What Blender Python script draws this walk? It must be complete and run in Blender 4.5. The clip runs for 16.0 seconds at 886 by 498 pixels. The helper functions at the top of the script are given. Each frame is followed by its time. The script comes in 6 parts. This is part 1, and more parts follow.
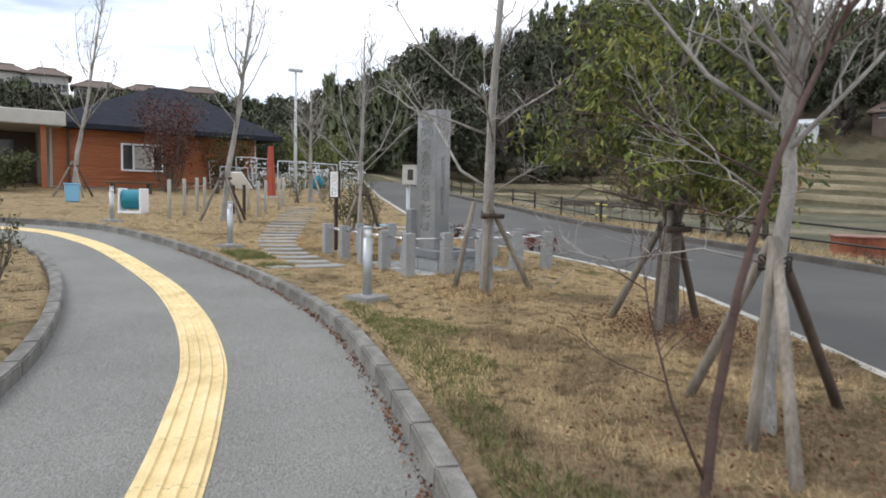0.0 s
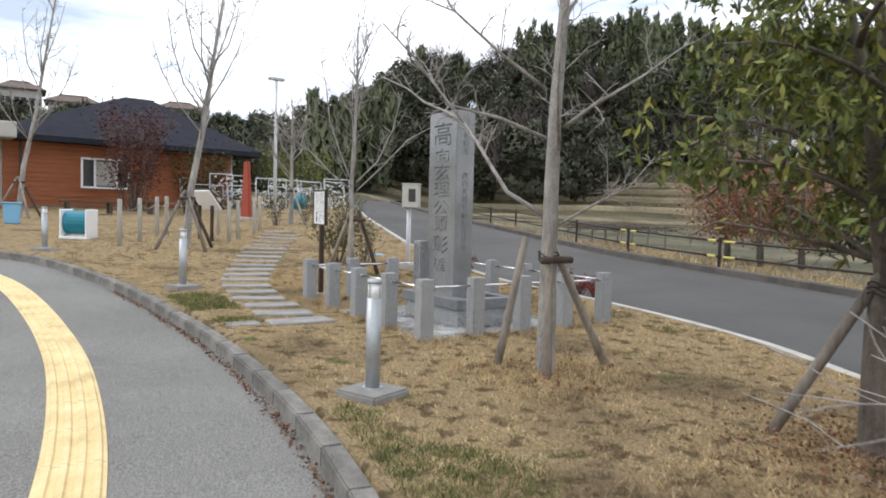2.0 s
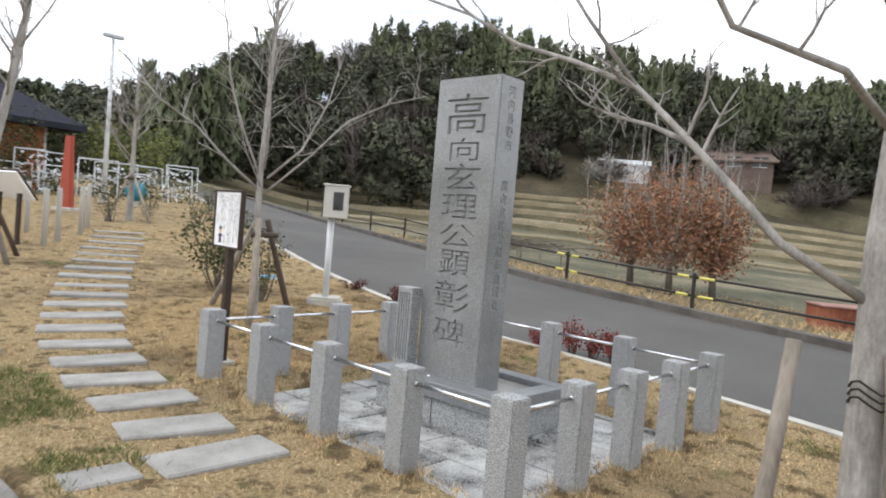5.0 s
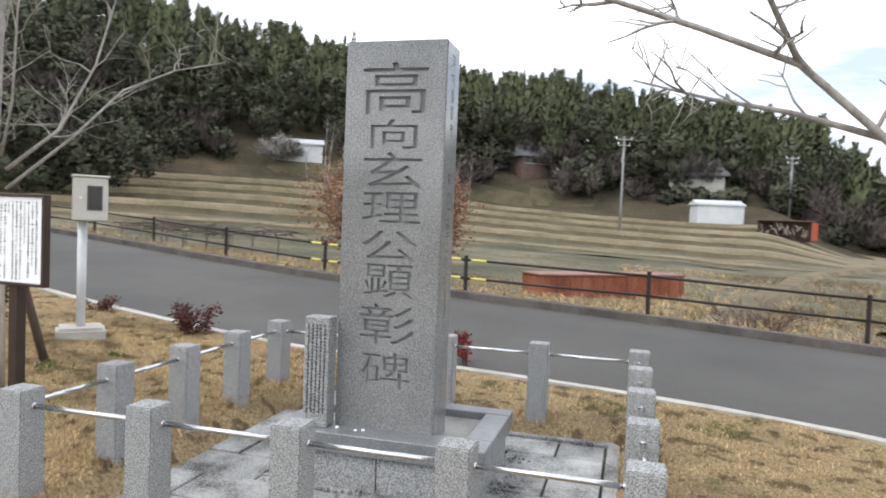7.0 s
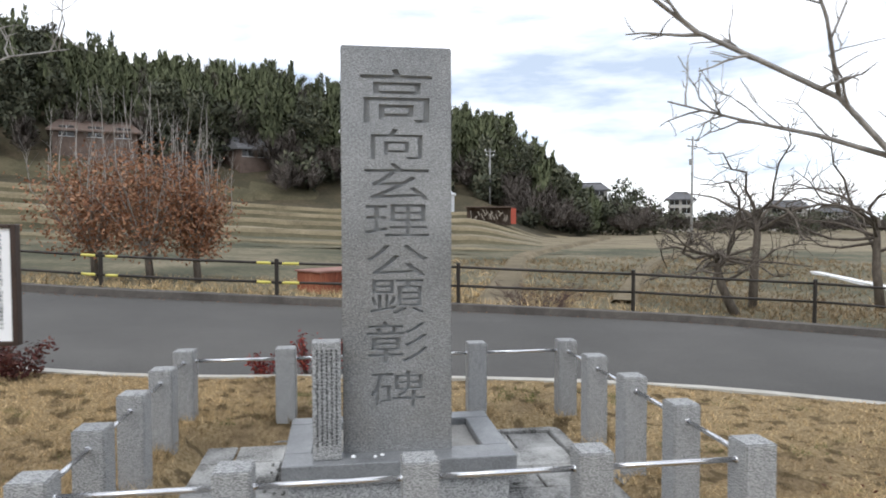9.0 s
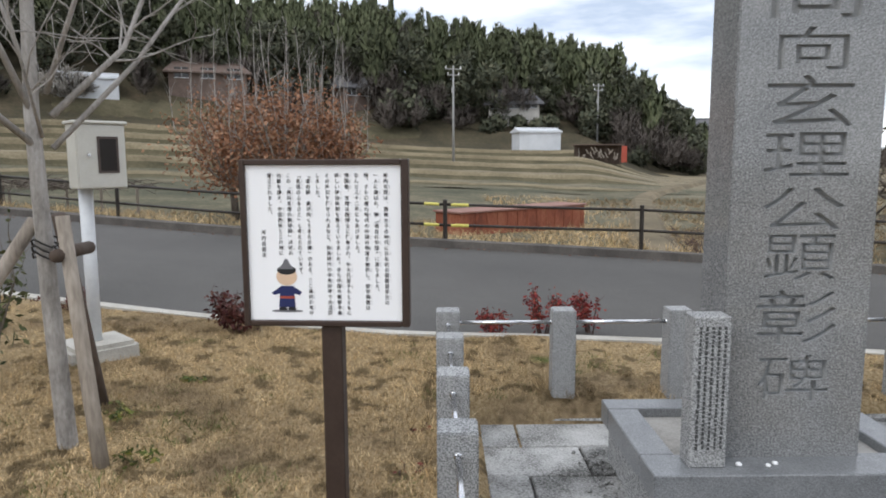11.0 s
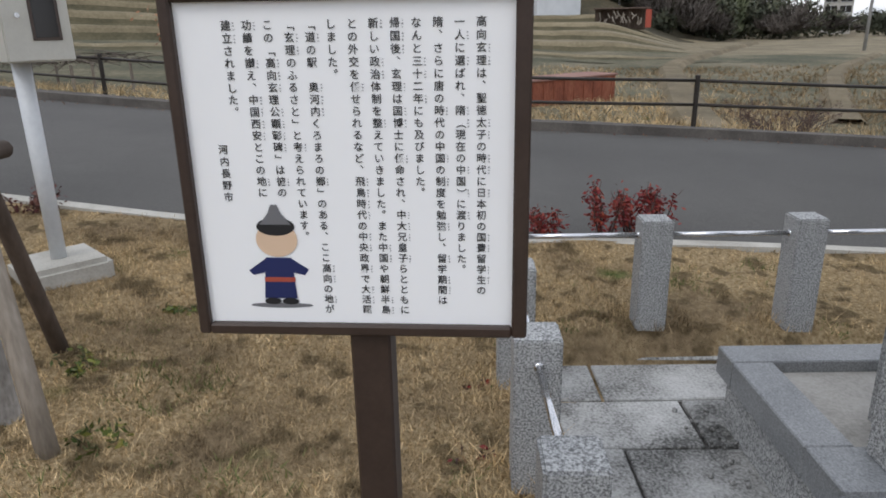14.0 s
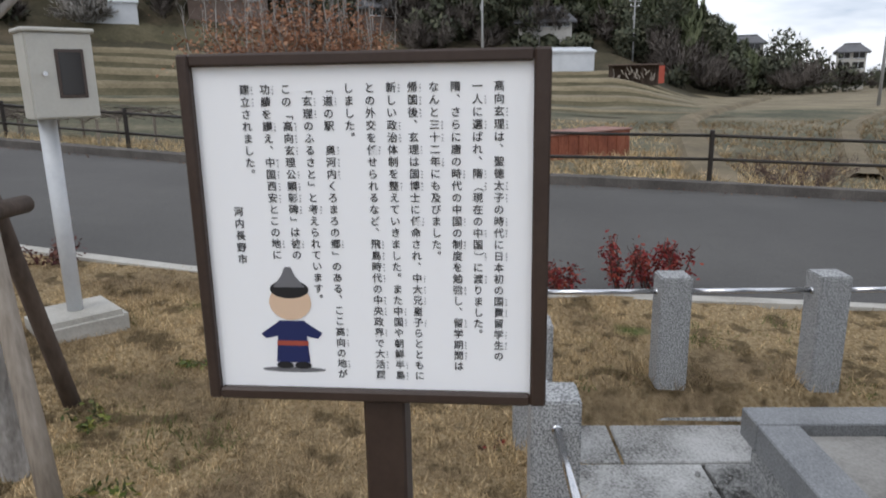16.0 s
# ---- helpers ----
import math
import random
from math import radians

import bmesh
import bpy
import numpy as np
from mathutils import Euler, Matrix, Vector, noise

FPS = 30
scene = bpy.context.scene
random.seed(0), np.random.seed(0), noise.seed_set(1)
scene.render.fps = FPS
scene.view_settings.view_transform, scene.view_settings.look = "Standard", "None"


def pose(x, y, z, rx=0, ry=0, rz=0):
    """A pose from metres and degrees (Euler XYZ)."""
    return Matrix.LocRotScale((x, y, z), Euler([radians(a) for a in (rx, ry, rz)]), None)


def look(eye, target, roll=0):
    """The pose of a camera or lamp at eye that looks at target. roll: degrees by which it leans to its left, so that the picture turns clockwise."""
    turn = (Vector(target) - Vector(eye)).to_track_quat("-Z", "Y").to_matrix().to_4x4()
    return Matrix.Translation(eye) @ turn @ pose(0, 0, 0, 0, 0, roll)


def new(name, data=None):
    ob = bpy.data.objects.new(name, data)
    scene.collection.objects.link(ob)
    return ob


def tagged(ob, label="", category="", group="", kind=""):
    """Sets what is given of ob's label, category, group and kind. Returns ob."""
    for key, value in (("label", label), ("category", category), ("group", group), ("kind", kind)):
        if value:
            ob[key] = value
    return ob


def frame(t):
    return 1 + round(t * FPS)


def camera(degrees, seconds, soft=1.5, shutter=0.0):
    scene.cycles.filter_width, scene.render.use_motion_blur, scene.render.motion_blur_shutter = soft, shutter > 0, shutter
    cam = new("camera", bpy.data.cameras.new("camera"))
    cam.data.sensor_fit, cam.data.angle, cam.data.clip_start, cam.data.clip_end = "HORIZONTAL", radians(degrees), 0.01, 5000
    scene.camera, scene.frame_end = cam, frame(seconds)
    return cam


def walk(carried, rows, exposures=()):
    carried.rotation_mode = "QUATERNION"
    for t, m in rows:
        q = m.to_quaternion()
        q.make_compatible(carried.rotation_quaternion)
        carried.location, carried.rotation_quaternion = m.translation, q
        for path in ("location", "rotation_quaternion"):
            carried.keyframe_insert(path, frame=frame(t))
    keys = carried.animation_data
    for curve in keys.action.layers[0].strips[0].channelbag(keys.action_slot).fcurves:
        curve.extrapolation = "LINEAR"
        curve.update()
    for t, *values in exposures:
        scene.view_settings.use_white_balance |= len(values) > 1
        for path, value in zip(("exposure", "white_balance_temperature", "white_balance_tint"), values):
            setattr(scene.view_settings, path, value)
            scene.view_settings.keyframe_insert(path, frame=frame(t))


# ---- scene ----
cam = camera(65.6, 16.0, soft=1.8, shutter=0.3)
PATH = [
    (0, (0.113, 0.038, 1.523), (1.175, 1.726, 1.365), 1.2),
    (0.5, (0.35, 0.722, 1.557), (1.417, 2.408, 1.418), 0.9),
    (1, (0.604, 1.305, 1.598), (1.688, 2.98, 1.462), 1.0),
    (1.5, (0.864, 2.009, 1.607), (1.957, 3.68, 1.485), 1.5),
    (2, (1.198, 2.665, 1.63), (2.303, 4.33, 1.527), 1.5),
    (2.5, (1.374, 3.286, 1.696), (2.485, 4.946, 1.599), 2.6),
    (3, (1.658, 3.936, 1.717), (2.774, 5.594, 1.633), 3.0),
    (5.5, (2.174, 7.009, 1.817), (3.774, 8.207, 1.749), 4.4),
    (6, (2.271, 7.545, 1.825), (3.99, 8.565, 1.761), 3.7),
    (6.5, (2.215, 8.06, 1.838), (4.031, 8.892, 1.743), 4.0),
    (7, (2.162, 8.523, 1.859), (4.089, 9.052, 1.779), 2.3),
    (7.5, (2.075, 8.991, 1.859), (4.044, 9.334, 1.782), 0.7),
    (8, (2.046, 9.41, 1.881), (4.041, 9.525, 1.8), 0.1),
    (8.5, (2.063, 9.816, 1.916), (4.058, 9.711, 1.828), 0.7),
    (9, (2.088, 10.192, 1.933), (4.065, 9.902, 1.847), -0.1),
    (9.5, (2.314, 10.597, 1.922), (4.309, 10.551, 1.787), -1.1),
    (10, (2.514, 10.95, 1.918), (4.506, 10.978, 1.744), -1.3),
    (12.3, (3.913, 11.624, 1.909), (5.863, 11.573, 1.468), 1.7),
    (12.5, (3.989, 11.616, 1.905), (5.932, 11.595, 1.432), 1.4),
    (13, (4.09, 11.631, 1.885), (6.015, 11.639, 1.344), -0.2),
    (13.5, (4.135, 11.621, 1.87), (6.043, 11.634, 1.271), -0.9),
    (14, (4.159, 11.612, 1.864), (6.062, 11.628, 1.248), -1.0),
    (14.5, (4.168, 11.603, 1.85), (6.079, 11.621, 1.261), -1.3),
    (15, (4.177, 11.604, 1.854), (6.095, 11.628, 1.286), -1.1),
    (15.5, (4.175, 11.611, 1.861), (6.093, 11.65, 1.295), -1.0),
    (16, (4.183, 11.614, 1.875), (6.126, 11.672, 1.404), -1.0),
]
walk(cam, [(t, look(eye, target, roll)) for t, eye, target, roll in PATH],
     exposures=[(0, -0.1, 6250, 10), (2, -0.03, 6300, 10), (5.5, 0.2, 6380, 10), (7.5, 0.2, 6330, 10), (8.7, -0.05, 6270, 10), (9.5, -0.13, 6270, 10), (10.2, -0.13, 6270, 10), (12.3, -0.37, 6200, 11), (13.5, -0.47, 6200, 11), (16, -0.5, 6150, 11)])

# ---- world and light: bright overcast winter sky ----
world = bpy.data.worlds.new("overcast_sky")
scene.world = world
world.use_nodes = True
wn, wl = world.node_tree.nodes, world.node_tree.links
wn.clear()
w_out = wn.new("ShaderNodeOutputWorld")
w_bg = wn.new("ShaderNodeBackground")
w_bg.inputs["Strength"].default_value = 1.5
w_sky = wn.new("ShaderNodeTexSky")
w_sky.sky_type = "NISHITA"
w_sky.sun_disc = False
w_sky.sun_elevation, w_sky.sun_rotation = radians(42), radians(310)
w_dim = wn.new("ShaderNodeVectorMath")
w_dim.operation = "SCALE"
w_dim.inputs["Scale"].default_value = 0.10
w_co = wn.new("ShaderNodeTexCoord")
w_map = wn.new("ShaderNodeMapping")
w_map.inputs["Scale"].default_value = (1.0, 1.0, 4.5)
w_noise = wn.new("ShaderNodeTexNoise")
w_noise.inputs["Scale"].default_value = 2.6
w_noise.inputs["Detail"].default_value = 7
w_noise.inputs["Roughness"].default_value = 0.55
w_ramp = wn.new("ShaderNodeValToRGB")
w_ramp.color_ramp.elements[0].position, w_ramp.color_ramp.elements[0].color = 0.36, (0.50, 0.57, 0.68, 1)
w_ramp.color_ramp.elements[1].position, w_ramp.color_ramp.elements[1].color = 0.54, (1.12, 1.12, 1.14, 1)
w_mix = wn.new("ShaderNodeMixRGB")
w_mix.inputs["Fac"].default_value = 0.86
wl.new(w_co.outputs["Generated"], w_map.inputs["Vector"])
wl.new(w_map.outputs["Vector"], w_noise.inputs["Vector"])
wl.new(w_noise.outputs["Fac"], w_ramp.inputs["Fac"])
wl.new(w_sky.outputs["Color"], w_dim.inputs[0])
wl.new(w_dim.outputs["Vector"], w_mix.inputs["Color1"])
wl.new(w_ramp.outputs["Color"], w_mix.inputs["Color2"])
wl.new(w_mix.outputs["Color"], w_bg.inputs["Color"])
wl.new(w_bg.outputs["Background"], w_out.inputs["Surface"])
sun_data = bpy.data.lights.new("sun", "SUN")
sun_data.energy, sun_data.angle, sun_data.color = 1.15, radians(25), (1.0, 0.96, 0.9)
sun = new("sun", sun_data)
sun.matrix_world = look((-20, 16, 30), (0, 0, 0))

# ---- materials ----
def nodes_of(name):
    m = bpy.data.materials.new(name)
    m.use_nodes = True
    n, l = m.node_tree.nodes, m.node_tree.links
    return m, n, l, n["Principled BSDF"]


def mat(name, colours, scale=8.0, fine=90.0, rough=0.85, metal=0.0, bump=0.3, dist=0.01, vary=0.25, random_by="", stretch=(1, 1, 1), fine_mix=0.35, spec=0.4, span=0.36):
    """A surface with stains at one scale and grain at a finer one; colours from dark to light."""
    m, n, l, b = nodes_of(name)
    co = n.new("ShaderNodeTexCoord")
    mp = n.new("ShaderNodeMapping")
    mp.inputs["Scale"].default_value = stretch
    l.new(co.outputs["Object"], mp.inputs["Vector"])
    big, small = n.new("ShaderNodeTexNoise"), n.new("ShaderNodeTexNoise")
    for node, sc, det in ((big, scale, 5), (small, fine, 3)):
        node.inputs["Scale"].default_value, node.inputs["Detail"].default_value = sc, det
        node.inputs["Roughness"].default_value = 0.6
        l.new(mp.outputs["Vector"], node.inputs["Vector"])
    mixv = n.new("ShaderNodeMix")
    mixv.inputs[0].default_value = fine_mix
    l.new(big.outputs["Fac"], mixv.inputs[2])
    l.new(small.outputs["Fac"], mixv.inputs[3])
    ramp = n.new("ShaderNodeValToRGB")
    el = ramp.color_ramp.elements
    while len(el) < len(colours):
        el.new(0.5)
    for i, c in enumerate(colours):
        el[i].position = 0.5 - span / 2 + span * i / max(1, len(colours) - 1)
        el[i].color = (*c, 1)
    l.new(mixv.outputs[0], ramp.inputs["Fac"])
    last = ramp.outputs["Color"]
    if random_by:
        src = n.new("ShaderNodeObjectInfo" if random_by == "object" else "ShaderNodeNewGeometry")
        hsv = n.new("ShaderNodeHueSaturation")
        rng = n.new("ShaderNodeMapRange")
        rng.inputs["To Min"].default_value, rng.inputs["To Max"].default_value = 1 - vary, 1 + vary
        l.new(src.outputs["Random" if random_by == "object" else "Random Per Island"], rng.inputs["Value"])
        l.new(rng.outputs["Result"], hsv.inputs["Value"])
        l.new(last, hsv.inputs["Color"])
        last = hsv.outputs["Color"]
    l.new(last, b.inputs["Base Color"])
    b.inputs["Roughness"].default_value, b.inputs["Metallic"].default_value = rough, metal
    b.inputs["Specular IOR Level"].default_value = spec
    if bump:
        bp = n.new("ShaderNodeBump")
        bp.inputs["Strength"].default_value, bp.inputs["Distance"].default_value = bump, dist
        l.new(mixv.outputs[0], bp.inputs["Height"])
        l.new(bp.outputs["Normal"], b.inputs["Normal"])
    return m


def leaf_mat(name, a, c, d, rough=0.6, clump=0.0, low=0.5):
    """Leaves: one of three colours for each leaf."""
    m, n, l, b = nodes_of(name)
    geo = n.new("ShaderNodeNewGeometry")
    ramp = n.new("ShaderNodeValToRGB")
    el = ramp.color_ramp.elements
    el.new(0.5)
    for i, col in enumerate((a, c, d)):
        el[i].position, el[i].color = (0.0, 0.5, 1.0)[i], (*col, 1)
    l.new(geo.outputs["Random Per Island"], ramp.inputs["Fac"])
    last = ramp.outputs["Color"]
    if clump:
        co, nz = n.new("ShaderNodeTexCoord"), n.new("ShaderNodeTexNoise")
        nz.inputs["Scale"].default_value, nz.inputs["Detail"].default_value = clump, 3
        l.new(co.outputs["Object"], nz.inputs["Vector"])
        rng_ = n.new("ShaderNodeMapRange")
        rng_.inputs["From Min"].default_value, rng_.inputs["From Max"].default_value = 0.32, 0.68
        rng_.inputs["To Min"].default_value, rng_.inputs["To Max"].default_value = low, 2 - low
        hsv = n.new("ShaderNodeHueSaturation")
        l.new(nz.outputs["Fac"], rng_.inputs["Value"])
        l.new(rng_.outputs["Result"], hsv.inputs["Value"])
        l.new(last, hsv.inputs["Color"])
        last = hsv.outputs["Color"]
    l.new(last, b.inputs["Base Color"])
    b.inputs["Roughness"].default_value = rough
    b.inputs["Specular IOR Level"].default_value = 0.25
    return m


def lawn_mat(name, blades):
    """Dry winter turf with green and bare patches."""
    m, n, l, b = nodes_of(name)
    co = n.new("ShaderNodeTexCoord")
    def ns(scale, detail=4.0):
        k = n.new("ShaderNodeTexNoise")
        k.inputs["Scale"].default_value, k.inputs["Detail"].default_value = scale, detail
        l.new(co.outputs["Object"], k.inputs["Vector"])
        return k.outputs["Fac"]
    def ramp(src, stops):
        r = n.new("ShaderNodeValToRGB")
        el = r.color_ramp.elements
        while len(el) < len(stops):
            el.new(0.5)
        for e, (p, c) in zip(el, stops):
            e.position, e.color = p, (*c, 1)
        l.new(src, r.inputs["Fac"])
        return r.outputs["Color"]
    def mix(f, a, c):
        k = n.new("ShaderNodeMixRGB")
        l.new(f, k.inputs["Fac"])
        l.new(a, k.inputs["Color1"])
        l.new(c, k.inputs["Color2"])
        return k.outputs["Color"]
    g = 1.38 if blades else 0.98
    tan = ramp(ns(48, 7), ((0.3, (0.24 * g, 0.17 * g, 0.085 * g)), (0.5, (0.43 * g, 0.32 * g, 0.178 * g)), (0.7, (0.585 * g, 0.462 * g, 0.285 * g))))
    brown = ramp(ns(22, 5), ((0.3, (0.18, 0.13, 0.075)), (0.7, (0.35, 0.265, 0.16))))
    green = ramp(ns(40, 5), ((0.3, (0.08, 0.10, 0.03)), (0.7, (0.22, 0.24, 0.09))))
    sep = n.new("ShaderNodeSeparateXYZ")
    l.new(co.outputs["Object"], sep.inputs[0])
    near_start = n.new("ShaderNodeMapRange")
    for key, val in (("From Min", 6.0), ("From Max", 2.0), ("To Min", 0.0), ("To Max", 0.24)):
        near_start.inputs[key].default_value = val
    l.new(sep.outputs["Y"], near_start.inputs["Value"])
    lift = n.new("ShaderNodeMath")
    l.new(near_start.outputs["Result"], lift.inputs[0])
    l.new(ns(0.9, 5), lift.inputs[1])
    f_brown = ramp(lift.outputs[0], ((0.54, (0, 0, 0)), (0.68, (1, 1, 1))))
    f_green = ramp(ns(1.7, 6), ((0.66, (0, 0, 0)), (0.74, (1, 1, 1))))
    thatch = ramp(ns(18, 4), ((0.3, (0.075, 0.055, 0.03)), (0.7, (0.19, 0.14, 0.075))))
    f_thatch = ramp(ns(6.5, 6), ((0.54, (0, 0, 0)), (0.62, (0.8, 0.8, 0.8))))
    last = mix(f_green, mix(f_thatch, mix(f_brown, tan, brown), thatch), green)
    if blades:
        geo = n.new("ShaderNodeNewGeometry")
        hsv = n.new("ShaderNodeHueSaturation")
        rng = n.new("ShaderNodeMapRange")
        rng.inputs["To Min"].default_value, rng.inputs["To Max"].default_value = 0.45, 1.5
        l.new(geo.outputs["Random Per Island"], rng.inputs["Value"])
        l.new(rng.outputs["Result"], hsv.inputs["Value"])
        l.new(last, hsv.inputs["Color"])
        last = hsv.outputs["Color"]
    else:
        bp = n.new("ShaderNodeBump")
        bp.inputs["Strength"].default_value, bp.inputs["Distance"].default_value = 1.0, 0.04
        l.new(ns(85, 6), bp.inputs["Height"])
        l.new(bp.outputs["Normal"], b.inputs["Normal"])
    l.new(last, b.inputs["Base Color"])
    b.inputs["Roughness"].default_value = 0.95
    b.inputs["Specular IOR Level"].default_value = 0.1
    return m


def plain(name, c, rough=0.5, metal=0.0, emit=0.0):
    m, n, l, b = nodes_of(name)
    b.inputs["Base Color"].default_value = (*c, 1)
    b.inputs["Roughness"].default_value, b.inputs["Metallic"].default_value = rough, metal
    return m


M_LAWN, M_BLADE = lawn_mat("dry_turf", False), lawn_mat("dry_blades", True)
M_FIELD = mat("stubble_field", ((0.052, 0.055, 0.03), (0.108, 0.1, 0.058), (0.21, 0.178, 0.115)), 0.16, 4.0, 0.95, 0, 0.6, 0.05, fine_mix=0.35, span=0.22)
M_TERRACE = mat("terrace_straw", ((0.12, 0.098, 0.06), (0.205, 0.17, 0.105), (0.31, 0.26, 0.17)), 0.25, 5.0, 0.95, 0, 0.6, 0.05)
M_BUND = mat("bund_straw", ((0.085, 0.068, 0.04), (0.16, 0.128, 0.075), (0.25, 0.20, 0.125)), 0.5, 6.0, 0.95, 0, 0.6, 0.05)
M_BANK = mat("terrace_bank", ((0.055, 0.05, 0.028), (0.10, 0.088, 0.05), (0.15, 0.125, 0.075)), 0.4, 4.0, 0.95, 0, 0.6, 0.08)
M_SLOPE = mat("hill_undergrowth", ((0.034, 0.03, 0.017), (0.066, 0.056, 0.031), (0.125, 0.094, 0.058)), 0.22, 2.6, 0.95, 0, 0.5, 0.1)
M_PATH = mat("path_asphalt", ((0.11, 0.107, 0.098), (0.213, 0.207, 0.19), (0.32, 0.312, 0.288)), 0.7, 95.0, 0.92, 0, 0.8, 0.008, fine_mix=0.82, span=0.26)
M_ROAD = mat("road_asphalt", ((0.062, 0.059, 0.055), (0.09, 0.086, 0.08), (0.128, 0.122, 0.113)), 0.35, 90.0, 0.88, 0, 0.5, 0.006, fine_mix=0.55, span=0.3)
M_KERB = mat("kerb_concrete", ((0.085, 0.079, 0.068), (0.19, 0.18, 0.161), (0.305, 0.292, 0.265)), 4.0, 70.0, 0.9, 0, 0.4, 0.008, 0.15, "object")
M_EDGE = mat("edge_concrete", ((0.32, 0.30, 0.26), (0.47, 0.45, 0.40), (0.58, 0.56, 0.51)), 3.0, 90.0, 0.9, 0, 0.3, 0.006)
M_DARKKERB = mat("dirty_kerb", ((0.05, 0.043, 0.038), (0.10, 0.09, 0.08), (0.17, 0.15, 0.13)), 2.0, 60.0, 0.95, 0, 0.5, 0.01)
M_TACTILE = mat("tactile_yellow", ((0.56, 0.41, 0.18), (0.78, 0.61, 0.31), (0.86, 0.72, 0.42)), 3.0, 90.0, 0.65, 0, 0.2, 0.003)
M_GRANITE = mat("grey_granite", ((0.12, 0.122, 0.122), (0.30, 0.305, 0.303), (0.48, 0.485, 0.48)), 30.0, 150.0, 0.6, 0, 0.1, 0.002, fine_mix=0.88, vary=0.07, random_by="object", span=0.2)
M_POLISH = mat("polished_granite", ((0.115, 0.118, 0.118), (0.215, 0.219, 0.218), (0.36, 0.364, 0.362)), 2.2, 135.0, 0.11, 0, 0.015, 0.001, fine_mix=0.78, spec=0.7, span=0.26)
M_SMOOTH = mat("honed_granite", ((0.10, 0.104, 0.108), (0.195, 0.203, 0.21), (0.31, 0.318, 0.323)), 6.0, 150.0, 0.3, 0, 0.03, 0.001, fine_mix=0.7, spec=0.5)
M_CARVE = mat("carved_granite", ((0.19, 0.195, 0.195), (0.34, 0.35, 0.35)), 10.0, 150.0, 0.95, 0, 0.2, 0.002, fine_mix=0.7)
M_PAVE = mat("paving_granite", ((0.07, 0.07, 0.066), (0.30, 0.30, 0.29), (0.46, 0.46, 0.45)), 3.0, 80.0, 0.85, 0, 0.3, 0.004, 0.2, "object", fine_mix=0.4, span=0.24)
M_MORTAR = mat("dark_joint", ((0.03, 0.03, 0.028), (0.09, 0.085, 0.08)), 6.0, 60.0, 0.95, 0, 0.4, 0.005)
M_SLAB = mat("slab_stone", ((0.17, 0.165, 0.15), (0.29, 0.28, 0.26), (0.37, 0.36, 0.34)), 3.0, 80.0, 0.9, 0, 0.4, 0.006, 0.15, "object")
M_STEEL = plain("stainless_steel", (0.72, 0.72, 0.73), 0.22, 1.0)
M_ZINC = mat("galvanised_steel", ((0.40, 0.42, 0.43), (0.52, 0.54, 0.55)), 10.0, 80.0, 0.45, 0.6, 0.05)
M_SIGN = plain("sign_white", (0.93, 0.935, 0.94), 0.3)
M_SIGNBROWN = mat("sign_brown", ((0.035, 0.021, 0.015), (0.055, 0.035, 0.026)), 12.0, 120.0, 0.45, 0, 0.05)
M_INK = plain("black_ink", (0.012, 0.012, 0.014), 0.5)
M_NAVY = plain("navy_print", (0.012, 0.02, 0.10), 0.5)
M_BEIGE = plain("beige_print", (0.72, 0.52, 0.36), 0.5)
M_PALEINK = plain("pale_grey_print", (0.33, 0.33, 0.34), 0.5)
M_GREY = plain("grey_print", (0.16, 0.16, 0.17), 0.5)
M_BOX = mat("cream_paint", ((0.50, 0.49, 0.44), (0.60, 0.59, 0.535)), 4.0, 60.0, 0.4, 0, 0.03)
M_WHITEPOLE = mat("white_paint_pole", ((0.56, 0.58, 0.60), (0.68, 0.70, 0.71)), 5.0, 50.0, 0.4, 0, 0.05)
M_GLASSDARK = plain("dark_window_pane", (0.025, 0.022, 0.02), 0.12)
M_BROWNTRIM = plain("brown_trim", (0.07, 0.05, 0.04), 0.5)
M_BARK = mat("pale_bark", ((0.16, 0.145, 0.13), (0.31, 0.29, 0.265), (0.47, 0.445, 0.415)), 9.0, 70.0, 0.9, 0, 0.6, 0.01, stretch=(1, 1, 0.4))
M_BARKDARK = mat("dark_bark", ((0.05, 0.04, 0.032), (0.12, 0.10, 0.08), (0.19, 0.16, 0.13)), 9.0, 60.0, 0.92, 0, 0.7, 0.012, stretch=(1, 1, 0.4))
M_TWIGRED = mat("reddish_bark", ((0.06, 0.035, 0.03), (0.13, 0.085, 0.07)), 12.0, 80.0, 0.85, 0, 0.4)
M_STAKE = mat("weathered_stake", ((0.12, 0.10, 0.08), (0.25, 0.215, 0.175), (0.37, 0.325, 0.275)), 7.0, 55.0, 0.92, 0, 0.5, 0.008, 0.25, "object", stretch=(1, 1, 0.15))
M_STAKEDARK = mat("dark_stake", ((0.055, 0.04, 0.031), (0.125, 0.093, 0.072)), 7.0, 55.0, 0.92, 0, 0.5, 0.008, stretch=(1, 1, 0.2))
M_TIE = plain("black_tie", (0.02, 0.018, 0.016), 0.8)
M_FENCE = mat("dark_bronze_steel", ((0.022, 0.018, 0.015), (0.045, 0.037, 0.03)), 10.0, 70.0, 0.5, 0.2, 0.05)
M_YELLOWTAPE = plain("yellow_tape", (0.62, 0.55, 0.12), 0.5)
M_RUST = mat("rusty_red_steel", ((0.12, 0.035, 0.02), (0.27, 0.085, 0.045), (0.36, 0.15, 0.085)), 2.5, 25.0, 0.85, 0, 0.3, stretch=(1, 1, 0.35))
# paler red than the box sides, for its top plate
M_RUSTTOP = mat("paler_red_top", ((0.22, 0.10, 0.075), (0.36, 0.22, 0.18)), 2.0, 30.0, 0.8, 0, 0.2)
